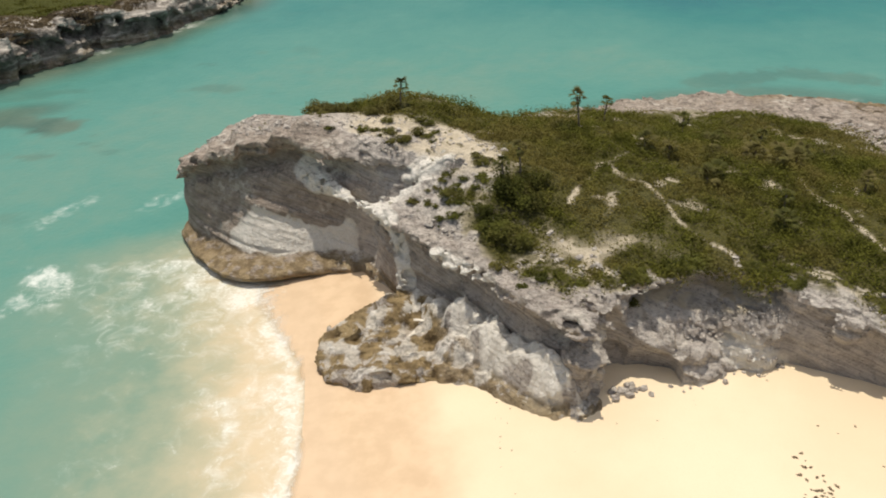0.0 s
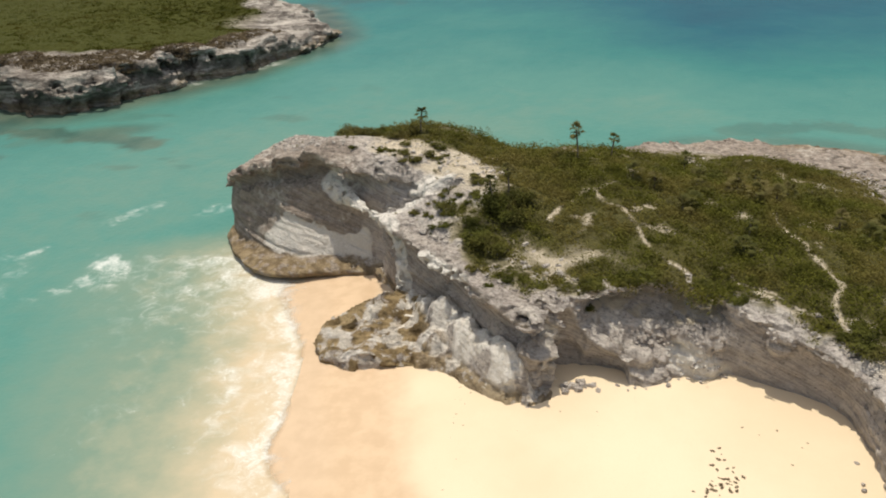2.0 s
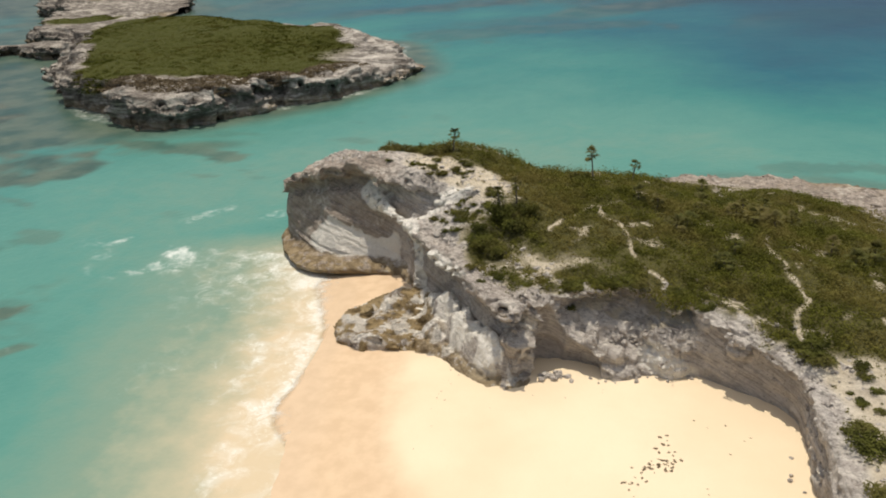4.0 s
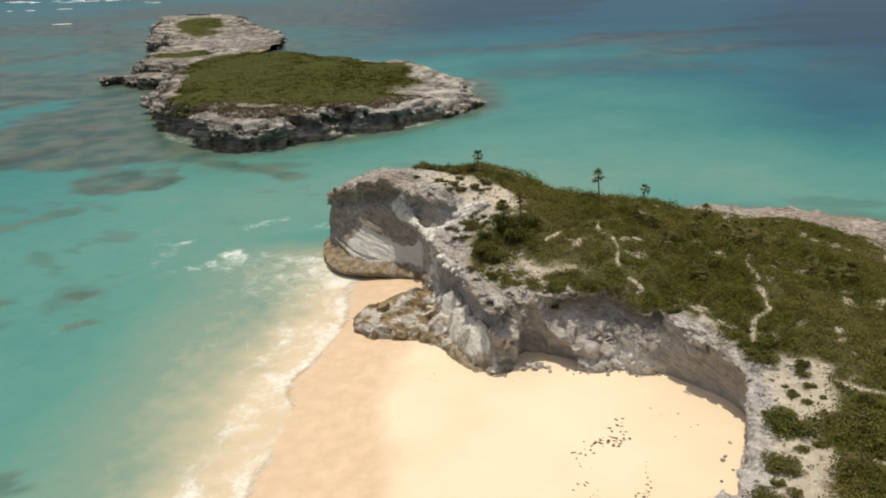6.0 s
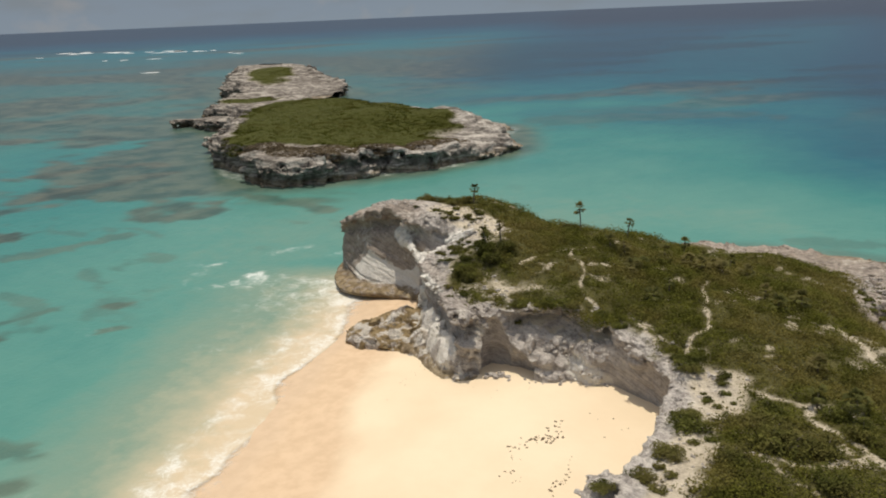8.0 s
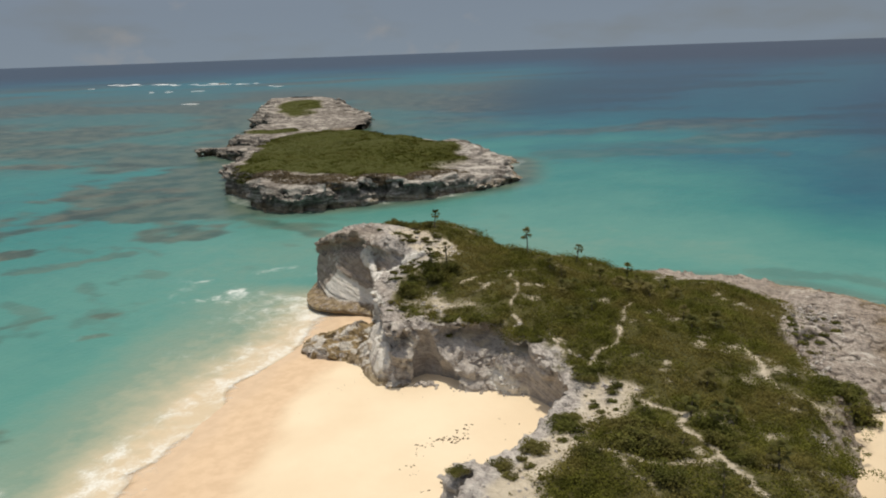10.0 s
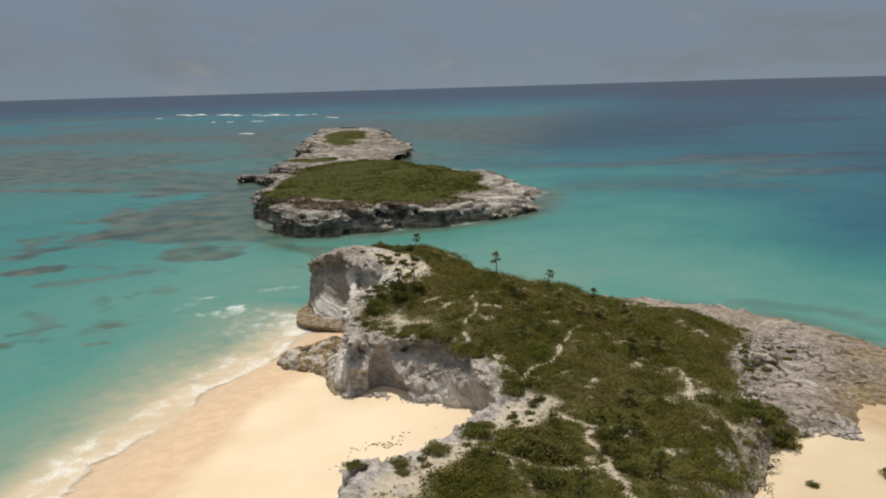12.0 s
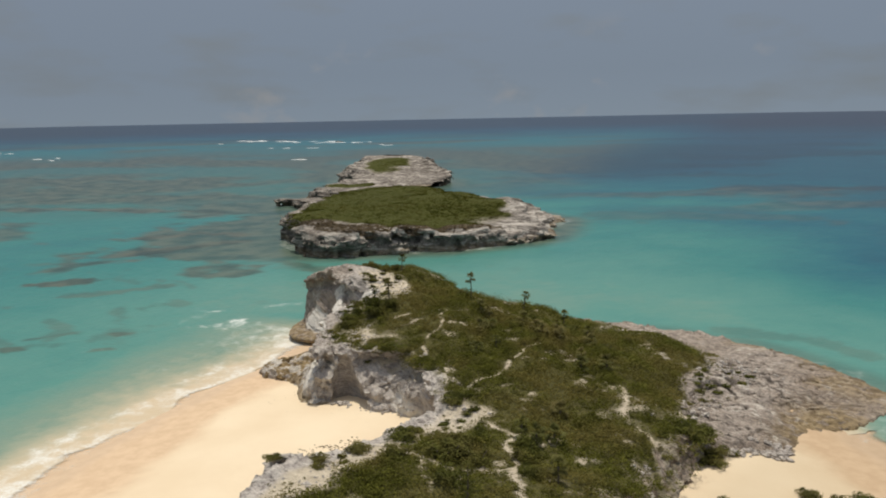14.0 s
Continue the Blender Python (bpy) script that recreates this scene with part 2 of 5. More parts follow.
def limestone(name, tide=1.5, dark=0.0, ground=True, size=1.0, old=0.0):
    """Pale weathered limestone: grey crust, cream breaks, tan growth by the water, litter under scrub."""
    k = Net(name)
    z, up = k.axis("Z"), k.axis("Z", True)
    big = k.noise(0.16 / size, 5, 0.6)
    mid = k.noise(0.9 / size, 6, 0.65)
    fine = k.noise(5.0 / size, 5, 0.7)
    beds = k.noise(0.55 / size, 5, 0.6, (0.35, 0.25, 2.6), 0.6, None, 13)
    pits = k.cells(2.6 / size)
    shade = k.math("MAXIMUM", k.span(k.attr("pale"), 0.05, 0.7 if old else 0.4, 1.0, 0.0), old)
    crust = k.mix(k.span(mid, 0.35, 0.65), (0.41, 0.367, 0.33), (0.60, 0.545, 0.49))
    crust = k.mix(k.span(beds, 0.46, 0.68), crust, (0.58, 0.53, 0.485))
    crust = k.mix(k.math("MULTIPLY", k.span(fine, 0.54, 0.74), 0.5), crust, (0.175, 0.152, 0.135))
    lines = k.noise(1.5 / size, 6, 0.7, (0.22, 0.22, 3.4), 0.35, None, 18)
    crust = k.mix(k.span(lines, 0.46, 0.60, 0.0, 0.5), crust, (0.235, 0.212, 0.20))
    if old:
        bands = k.noise(0.42, 6, 0.7, (0.22, 0.22, 1.6), 1.2)
        crust = k.mix(k.span(bands, 0.47, 0.62), k.mix(k.span(mid, 0.3, 0.7), (0.165, 0.145, 0.125), (0.33, 0.295, 0.26)), (0.68, 0.635, 0.57))
    elif ground:
        crust = k.mix(k.math("MULTIPLY", k.span(big, 0.42, 0.62), k.span(k.attr("pale"), 0.0, 0.2, 0.75, 0.0)), crust, (0.25, 0.20, 0.155))
    crust = k.mix(shade, crust, (0.42, 0.385, 0.345) if old else (0.70, 0.635, 0.57), "MULTIPLY")
    speck = k.noise(2.4 / size, 6, 0.75)
    crust = k.mix(k.math("MULTIPLY", k.span(speck, 0.54, 0.64), k.math("MULTIPLY", k.span(up, 0.1, 0.6, 0.15, 0.85), k.span(k.attr("pale"), 0.1, 0.75, 0.4, 0.55 if old else 1.0))), crust, (0.68, 0.635, 0.57))
    crust = k.mix(k.math("MULTIPLY", k.span(speck, 0.46, 0.36), k.span(up, 0.1, 0.6, 0.1, 0.75)), crust, (0.14, 0.122, 0.11))
    fresh_lit = k.mix(k.span(fine, 0.3, 0.7), (0.62, 0.575, 0.50), (0.76, 0.715, 0.635))
    bright = k.mix(k.span(fine, 0.3, 0.7), (0.74, 0.70, 0.625), (0.87, 0.835, 0.765))
    where = k.math("MULTIPLY", k.span(big, 0.50 + dark, 0.66 + dark), k.span(mid, 0.42, 0.6))
    flat = k.math("MULTIPLY", k.span(up, 0.45, 0.9), k.span(mid, 0.40 + dark, 0.62 + dark))
    where = k.math("MAXIMUM", k.math("MULTIPLY", where, 0.7), k.math("MULTIPLY", k.math("MULTIPLY", flat, k.attr("pale")), 0.75))
    col = k.mix(where, crust, fresh_lit)
    # broken stone, whitened further: sunlight put into the colour of edges and ledge
    scar_lit = k.math("MULTIPLY", k.attr("fresh_lit"), k.span(k.math("ADD", mid, k.attr("fresh_lit")), 0.9, 1.2))
    col = k.mix(scar_lit, col, bright)
    seam = k.noise(0.42 / size, 6, 0.6, (0.55, 1.5, 1.0), 1.6)
    # dark cleft lines, strongest on the shelf, where they stand in for shaded cracks
    cleft = k.math("MULTIPLY", k.span(k.math("ABSOLUTE", k.math("SUBTRACT", seam, 0.5)), 0.0, 0.035, 1.0, 0.0), k.math("MULTIPLY", k.span(up, 0.5, 0.85), k.span(k.attr("pale"), 0.0, 0.3, 0.85, 0.3)))
    col = k.mix(cleft, col, (0.10, 0.085, 0.07))
    col = k.mix(k.math("MULTIPLY", k.span(pits, 0.05, 0.3, 1.0, 0.0), k.span(scar_lit, 0.0, 1.0, 0.45, 0.1)), col, (0.09, 0.08, 0.07))
    if ground and not old:
        # open joints: dark algae, and their shade painted in
        col = k.mix(k.math("MULTIPLY", k.attr("crack"), 0.8), col, (0.085, 0.07, 0.058))
    # growth of the splash zone
    rise = k.math("ADD", z, k.math("MULTIPLY", k.math("SUBTRACT", mid, 0.5), 1.6))
    wet = k.span(rise, tide - 0.5, tide + 0.4, 1.0, 0.0)
    tan = k.mix(k.span(mid, 0.35, 0.65), (0.17, 0.12, 0.06), (0.36, 0.27, 0.145))
    col = k.mix(k.math("MULTIPLY", k.math("MULTIPLY", wet, k.span(k.noise(0.7 / size, 5, 0.6), 0.52, 0.6, 0.85, 0.15)), k.attr("growth")), col, tan)
    if ground:
        soil = k.mix(k.span(mid, 0.3, 0.7), (0.50, 0.43, 0.32), (0.66, 0.58, 0.45))
        litter = k.mix(k.span(fine, 0.3, 0.7), *(((0.05, 0.056, 0.008), (0.074, 0.078, 0.012)) if old else ((0.06, 0.06, 0.018), (0.13, 0.115, 0.04))))
        col = k.mix(k.math("MULTIPLY", k.attr("soil"), k.span(up, 0.6, 0.85)), col, soil)
        col = k.mix(k.math("MULTIPLY", k.attr("scrub"), k.span(up, 0.35, 0.65)), col, litter)
    n1 = k.bump(beds, 0.7, 0.6 * size)
    n2 = k.bump(k.math("SUBTRACT", mid, k.math("MULTIPLY", lines, 0.5)), 0.9, 0.5 * size, n1)
    n3 = k.bump(k.math("SUBTRACT", fine, k.math("MULTIPLY", pits, 0.5)), 0.9, 0.16 * size, n2)
    return k.done(k.paint(col, 0.93, n3, 0.2).outputs[0])


def sand_material():
    k = Net("beach_sand")
    z = k.axis("Z")
    big, mid, fine = k.noise(0.09, 4), k.noise(0.7, 5), k.noise(9.0, 4, 0.7)
    dry = k.mix(k.span(big, 0.3, 0.7), (0.71, 0.575, 0.40), (0.77, 0.645, 0.465))
    dry = k.mix(k.math("MULTIPLY", k.span(fine, 0.45, 0.8), 0.25), dry, (0.62, 0.48, 0.30))
    # eastern sand dimmed in colour, imitating lens falloff and the angle of light
    east = k.span(k.axis("X"), 54, 62, 0.0, 0.75)
    damp = k.mix(k.span(mid, 0.3, 0.7), (0.59, 0.43, 0.28), (0.67, 0.50, 0.335))
    rise = k.math("ADD", z, k.math("MULTIPLY", k.math("SUBTRACT", big, 0.5), 0.5))
    wet = k.span(rise, 0.60, 0.86, 1.0, 0.0)
    col = k.mix(wet, dry, damp)
    soaked = k.span(rise, 0.08, 0.34, 1.0, 0.0)
    col = k.mix(k.math("MULTIPLY", soaked, 0.3), col, (0.58, 0.44, 0.30))
    col = k.mix(east, col, (0.72, 0.70, 0.66), "MULTIPLY")
    rough = k.math("SUBTRACT", 0.95, k.math("MULTIPLY", soaked, 0.45))
    n = k.bump(k.math("ADD", mid, k.math("MULTIPLY", fine, 0.2)), 0.25, 0.12)
    return k.done(k.paint(col, rough, n, 0.3).outputs[0])


def sea_material():
    k = Net("sea_water")
    deep, reef, foam, thick = k.attr("deep"), k.attr("reef"), k.attr("foam"), k.attr("thick")
    mott = k.noise(0.05, 5, 0.6, (1, 1, 0))
    mid = k.noise(0.35, 5, 0.6, (1, 1, 0))
    d = k.math("ADD", deep, k.math("MULTIPLY", k.math("SUBTRACT", mott, 0.5), 0.16))
    d = k.math("ADD", d, k.math("MULTIPLY", k.math("SUBTRACT", mid, 0.5), 0.09))
    col = k.ramp(d, [(0.0, (0.60, 0.49, 0.335)), (0.06, (0.41, 0.392, 0.276)), (0.14, (0.185, 0.275, 0.21)), (0.26, (0.088, 0.248, 0.208)), (0.40, (0.034, 0.19, 0.174)),
                     (0.56, (0.006, 0.105, 0.140)), (0.74, (0.004, 0.048, 0.092)), (1.0, (0.008, 0.016, 0.038))])
    rock = k.mix(k.span(k.noise(0.1, 5, 0.6, (1, 1, 0)), 0.35, 0.65), (0.032, 0.028, 0.017), (0.13, 0.112, 0.070))
    rock = k.mix(k.span(deep, 0.52, 0.68), rock, (0.007, 0.03, 0.05))
    col = k.mix(k.math("MULTIPLY", reef, 0.85), col, rock)
    ripple = k.noise(1.1, 4, 0.6, (1, 1, 0), 0.4)
    swell = k.noise(0.12, 3, 0.5, (1, 0.6, 0), 0.6)
    n = k.bump(swell, 0.25, 1.0)
    n = k.bump(ripple, 0.35, 0.18, n)
    body = k.paint(col, 0.28, n, 0.12)
    lace = k.noise(1.5, 6, 0.7, (1, 1, 0), 1.4)
    veil = k.noise(0.5, 5, 0.65, (1, 1, 0), 0.8)
    edge = k.math("SUBTRACT", 0.66, k.math("MULTIPLY", foam, 0.34))
    white = k.span(k.math("ADD", k.math("MULTIPLY", lace, 0.6), k.math("MULTIPLY", veil, 0.45)), edge, k.math("ADD", edge, 0.24))
    white = k.math("MULTIPLY", white, 0.7)
    white = k.math("MULTIPLY", white, k.span(foam, 0.02, 0.25))
    haze = k.math("MULTIPLY", k.span(k.math("ADD", veil, k.math("MULTIPLY", foam, 0.35)), 0.55, 0.95), k.span(foam, 0.02, 0.5, 0.0, 0.45))
    white = k.math("MAXIMUM", white, haze)
    froth = k.paint((0.82, 0.84, 0.80), 0.8, k.bump(lace, 0.6, 0.2), 0.2)
    clear = k.n.new("ShaderNodeBsdfTransparent")
    wet = k.n.new("ShaderNodeMixShader")
    k.put(wet.inputs[0], k.span(thick, 0.0, 0.05))
    k.l.new(clear.outputs[0], wet.inputs[1]), k.l.new(body.outputs[0], wet.inputs[2])
    top = k.n.new("ShaderNodeMixShader")
    k.put(top.inputs[0], white)
    k.l.new(wet.outputs[0], top.inputs[1]), k.l.new(froth.outputs[0], top.inputs[2])
    return k.done(top.outputs[0])


def leaf_material(name, dark, light, dry):
    k = Net(name)
    each = k.geo.outputs["Random Per Island"]
    patch = k.noise(0.14, 4, 0.6)
    spot = k.noise(0.8, 3)
    shrub = k.noise(0.75, 2, 0.5)
    tone = k.math("ADD", k.math("MULTIPLY", each, 0.14), k.math("MULTIPLY", k.span(shrub, 0.32, 0.68), 0.86))
    col = k.mix(tone, dark, light)
    col = k.mix(k.math("MULTIPLY", k.span(patch, 0.42, 0.62), 0.65), col, dry)
    col = k.mix(k.math("MULTIPLY", k.span(spot, 0.5, 0.75), 0.35), col, dark)
    p = k.paint(col, 0.8, None, 0.1)
    tr = k.n.new("ShaderNodeBsdfTranslucent")
    k.put(tr.inputs[0], col)
    mx = k.n.new("ShaderNodeMixShader")
    mx.inputs[0].default_value = 0.35
    k.l.new(p.outputs[0], mx.inputs[1]), k.l.new(tr.outputs[0], mx.inputs[2])
    return k.done(mx.outputs[0])


def plain(name, a, b, scale, rough=0.85):
    k = Net(name)
    t = k.noise(scale, 5, 0.6)
    return k.done(k.paint(k.mix(k.span(t, 0.3, 0.7), a, b), rough, k.bump(t, 0.5, 0.03)).outputs[0])


ROCK = limestone("headland_limestone", 1.8)
SLAB_ROCK = limestone("fallen_limestone", 3.2, -0.06, False)
ISLAND_ROCK = limestone("island_limestone", 1.7, 0.06, True, 2.0, 0.25)
SAND = sand_material()
WATER = sea_material()
SCRUB = leaf_material("scrub_leaves", (0.070, 0.075, 0.013), (0.172, 0.174, 0.032), (0.23, 0.185, 0.062))
BUSH = leaf_material("bush_leaves", (0.058, 0.064, 0.016), (0.15, 0.156, 0.036), (0.19, 0.16, 0.055))
PALM = leaf_material("palm_fronds", (0.055, 0.06, 0.016), (0.16, 0.16, 0.05), (0.21, 0.17, 0.07))
TURF = leaf_material("island_turf", (0.046, 0.054, 0.006), (0.077, 0.086, 0.010), (0.098, 0.080, 0.016))
HAY = leaf_material("dead_grass", (0.10, 0.078, 0.048), (0.19, 0.15, 0.098), (0.22, 0.17, 0.10))
BARK = plain("grey_bark", (0.10, 0.085, 0.065), (0.22, 0.19, 0.15), 6.0)
WEED = plain("dry_seaweed", (0.10, 0.072, 0.042), (0.21, 0.155, 0.095), 8.0)
PLANK = plain("bleached_wood", (0.55, 0.50, 0.42), (0.75, 0.70, 0.62), 5.0)

# ---- the lie of the land (plan in metres) ----
LAND = rounded([(40, -260), (24, -60), (11, -12), (2.5, 8), (-2.6, 17), (-6.6, 26), (-9.8, 35), (-12.2, 44), (-14.0, 54), (-15.8, 61), (-20, 70), (-8, 80), (20, 95),
                (50, 96), (60, 86), (65, 77), (72, 71), (86, 62), (104, 40), (125, 0), (170, -260)], 2)
FOOT = rounded([(44, -58), (34, -30), (36, -10), (36, 8), (32.8, 16), (32.2, 21), (32.5, 27), (32.3, 34), (31.9, 40.2), (29.7, 43.1), (26.4, 44.9), (23.4, 46.2), (20.2, 45.3), (17.4, 43.3),
                (14.2, 43.8), (11.4, 43.4), (9.2, 43.0), (7.6, 43.6), (5.2, 46.3), (1.8, 50.7), (-1.2, 53.6), (-4.4, 56.6), (-6.0, 58.4), (-7.4, 61.2), (-9.4, 62.8), (-13.5, 62.6), (-19.2, 61.2), (-23.0, 62.4),
                (-26.6, 67.5), (-28.5, 72.5), (-24, 81), (-11, 88), (2, 93), (16, 99.5), (25, 103.4), (31, 105.6), (47.5, 106), (54, 103), (61.5, 99.6), (68.6, 91.5), (67.6, 83.5), (67.0, 79.0), (64.2, 75.8), (62.4, 72),
                (63.6, 69), (64.6, 66), (64, 62), (62.6, 60), (60.2, 61), (57.6, 57.4), (56.2, 54), (57.5, 49), (60, 30), (64, 5), (66, -30), (57, -58)], 1)
BROW = rounded([(45, -55), (35.5, -30), (37, -10), (37, 8), (33.0, 15.6), (32.3, 21), (32.6, 27), (32.2, 33), (31.9, 38), (30.3, 42.1), (26.8, 44.9), (23.8, 47.4), (21.2, 49.0), (16.4, 48.2),
                (11.8, 46.9), (8.8, 45.5), (6.8, 45.6), (5.0, 46.6), (1.7, 50.6), (-1.0, 53.4), (-3.8, 56.4), (-5.6, 58.7), (-7.0, 60.4), (-7.6, 61.6), (-1.8, 61.6), (-1.4, 62.8), (-6.8, 63.8), (-13.2, 67.6), (-18, 68.6),
                (-22.4, 69.6), (-26.4, 69.8), (-28.2, 72.6), (-25, 77), (-14, 80.5), (-2, 82), (12, 86), (24, 90), (37, 92), (46, 92), (52, 86), (54, 76), (53, 66),
                (53.8, 57.5), (54.6, 49), (57, 30), (61, 5), (62, -30), (56, -55)], 1)
SPOTS = [(-27.8, 71.6, 7.0), (-29.5, 73, 6.0), (-25.2, 71, 9.2), (-22.4, 71, 11.6), (-19, 72, 12.2), (-13.3, 69, 13.4), (-7, 65, 13.6), (-5, 73.5, 12.8), (0, 62, 12.5), (4, 60, 12.2), (-4.8, 58.9, 8.0), (-7, 61.0, 8.0), (-0.6, 53.8, 7.9), (-2.6, 57, 8.6), (2.5, 54, 9.4), (0.6, 58.4, 10.6),
         (2.2, 50.4, 7.9), (5.6, 46.2, 8.4), (12, 47, 8.3), (13, 61, 10.4), (13, 69.5, 10.8), (17, 79, 7.6), (19, 53, 9.1), (22, 48.5, 7.6), (27, 63, 9.2), (30, 56, 8.8),
         (33, 49, 7.9), (30, 43, 6.8), (33, 38, 6.6), (32, 30, 6.9), (34, 25, 7.4), (31, 16.5, 8.8), (42, 25, 7.9), (45, 35, 6.6)]
SPOTS_EAST = [(38, 66, 7.0), (33, 86, 4.6), (24, 88, 4.7), (41, 76, 5.2), (45, 78, 3.4), (50, 98, 1.3), (60, 90, 0.7), (61, 79, 0.8), (50, 50, 5.8), (54, 53, 4.6),
              (62.5, 66, 2.0), (61.5, 61, 2.6), (63.5, 62.5, 2.0), (59, 63.5, 2.6), (58, 48, 2.2), (47, 56, 6.0), (56, 62, 2.6), (52, 70, 2.8), (49, 28, 7.4), (58, 25, 4.0), (40, 5, 8.0), (55, -10, 6.0), (45, -45, 6.0), (42, 104, 1.1), (20, 97.5, 1.1), (30, 101.5, 0.7), (36, 103, 0.6), (29, 96.5, 2.0), (40, 97, 1.2), (0, 90, 4.0), (-16, 82, 6.0)]
ALL_SPOTS = SPOTS + SPOTS_EAST
PATHS = [rounded(p, 1, False) for p in (
    [(18, 72), (17.6, 67), (14.6, 64.6), (12.4, 62.4), (10.6, 59.6), (9.8, 56.8)],
    [(13, 63), (15.2, 59.4), (18.2, 54.8), (20.2, 50), (20.6, 48.4)],
    [(30.2, 62), (31.0, 55.5), (32.1, 50.4), (31.8, 46.2), (33.6, 42.6), (35.6, 39.6), (37, 37.6)],
    [(46.9, 32.6), (45.0, 29.4), (43.2, 27.4), (41.9, 27.9), (39.9, 27.9), (38, 28.2)],
    [(25.8, 48.0), (27.6, 45.9), (29.2, 46.1)],
    [(44.2, 60), (46.2, 56.5), (48.9, 52.4), (51.5, 50.1), (55, 47), (57, 45)],
    [(39, 40.2), (42.1, 39.9), (44.8, 36.0), (46.9, 32.8), (49.6, 30.3), (54, 26)],
    [(31.8, 46.2), (29.5, 46.3), (27, 48), (24.6, 49.2)],
    [(41.6, 27.0), (42.9, 25.6), (44.6, 23.6)])]
SCRUB_EDGE = rounded([(-16, 75.5), (-12, 73), (-7, 72), (-1, 70.5), (3, 66), (4.0, 62), (1.0, 58.5), (1.6, 54), (3.0, 50.0), (6.8, 46.6), (12.6, 47.9), (20.2, 49.4), (23.8, 47.8),
                      (29, 43.6), (31.6, 42.5), (34.6, 40.5), (37, 38.4), (38.5, 36), (36.6, 33), (37.6, 26), (37.8, 20), (36, 10), (38, -30), (46, -52), (57, -50), (62, -20), (58, 20), (58.5, 42), (57, 52),
                      (52, 59.5), (47, 70), (44.6, 77), (44.2, 83), (45.4, 88.4), (39.5, 91.4), (35, 92), (31, 96), (26, 96.4), (16, 94.5), (5, 87), (-8, 79.5)], 1)


def path_gap(x, y):
    """Distance from the edge of the nearest trodden path."""
    wx, wy = x + 0.8 * fbm(x * 0.3, y * 0.3, 51.0, 3), y + 0.8 * fbm(x * 0.3, y * 0.3, 57.0, 3)
    best = np.full(x.shape, 99.0)
    for n, p in enumerate(PATHS):
        w = 0.05 + 0.11 * fbm(x * 0.5, y * 0.5, 7.7 + n, 3) + 0.2 * fbm(x * 1.5, y * 1.5, 17.7 + n, 2) + (0.05 if n == 5 else 0.14 if n == 6 else -0.12 if n == 7 else 0.06 if n == 2 else -0.06)
        best = np.minimum(best, away(p, wx, wy, False) - w)
    return best


def scrub_cover(x, y):
    """How thickly scrub covers a spot, 0 to 1."""
    rag = fbm(x * 0.22, y * 0.22, 3.1, 4)
    c = smooth(-0.6, 1.0, away(SCRUB_EDGE, x, y) + 1.3 * rag + 0.8 * smooth(6, 10, x) * smooth(36, 31, x) * smooth(41, 43, y))
    c = c * smooth(0.0, 0.3, path_gap(x, y))
    gaps = fbm(x * 0.33, y * 0.33, 11.0, 4)
    c = c * (1 - 0.92 * smooth(2.7, 1.5, np.hypot((x - 35.9) / 1.1, (y - 40.3) / 1.6) + 1.2 * rag))
    holes = fbm(x * 0.8, y * 0.8, 71.0, 3)
    c = c * (1 - 0.8 * smooth(0.2, 0.6, gaps) * smooth(0.1, 0.35, holes))
    # thin, sandy ground behind the brow and on the eastern slope
    thin = 0.95 * smooth(8.5, 2.0, away(BROW, x, y)) * smooth(0.0, 0.4, 1 - abs(x - 6) / 12) + 0.6 * smooth(1.8, 0.4, away(BROW, x, y))
    east = 0.6 * smooth(4.5, 0.5, np.hypot((x - 49) / 1.2, (y - 55) / 2.2)) + smooth(4, 1.5, np.hypot(x - 36.8, y - 40)) 
    return c * (1 - (0.25 * smooth(-0.2, 0.1, holes) + 0.75 * smooth(0.0, 0.3, gaps + 0.6 * holes)) * np.clip(thin + east, 0, 1))


def top_height(x, y):
    z = levels(ALL_SPOTS, x, y) + 0.22 * fbm(x * 0.18, y * 0.18, 5.0, 3)
    t = z / 0.9 + 0.3 * fbm(x * 0.2, y * 0.2, 9.0, 2)
    step = (np.floor(t) + smooth(0.3, 0.62, t - np.floor(t))) * 0.9
    t = z / 0.45 + 0.8 * fbm(x * 0.09, y * 0.09, 4.0, 3)
    low = (np.floor(t) + smooth(0.35, 0.6, t - np.floor(t)) - 0.8 * fbm(x * 0.09, y * 0.09, 4.0, 3)) * 0.45
    return z + (step - z) * 0.9 * smooth(-10, -17, x) + (low - z) * 0.9 * smooth(42, 48, x) * smooth(56, 66, y)


def sand_height(x, y):
    d = away(LAND, x, y)
    z = np.where(d > 0, 2.1 * (1 - np.exp(-np.clip(d, 0, None) * 0.048)), np.clip(d, -400, 0) * 0.055)
    z = np.where(z < -2.2, -2.2 + (z + 2.2) * 0.25, z)
    return z + 0.05 * fbm(x * 0.12, y * 0.12, 1.0, 3) * smooth(-2, 4, d)


# ---- ground and sea: one sheet of sand out to the horizon, one of water over it ----
def spread(lo, hi, step, grow=1.13, far=4900.0):
    mid = np.arange(lo, hi + step / 2, step)
    out, w = [], step
    while (out[-1] if out else 0) < far:
        w *= grow
        out.append((out[-1] if out else 0) + w)
    out = np.array(out)
    return np.concatenate([(lo - out)[::-1], mid, hi + out])


def sheet(xs, ys):
    x, y = np.meshgrid(xs, ys, indexing="ij")
    i = np.arange(x.size).reshape(x.shape)
    q = np.stack([i[:-1, :-1], i[1:, :-1], i[1:, 1:], i[:-1, 1:]], -1).reshape(-1, 4)
    return x.ravel(), y.ravel(), q


gx, gy, gq = sheet(spread(-40, 80, 0.8), spread(-30, 100, 0.8))
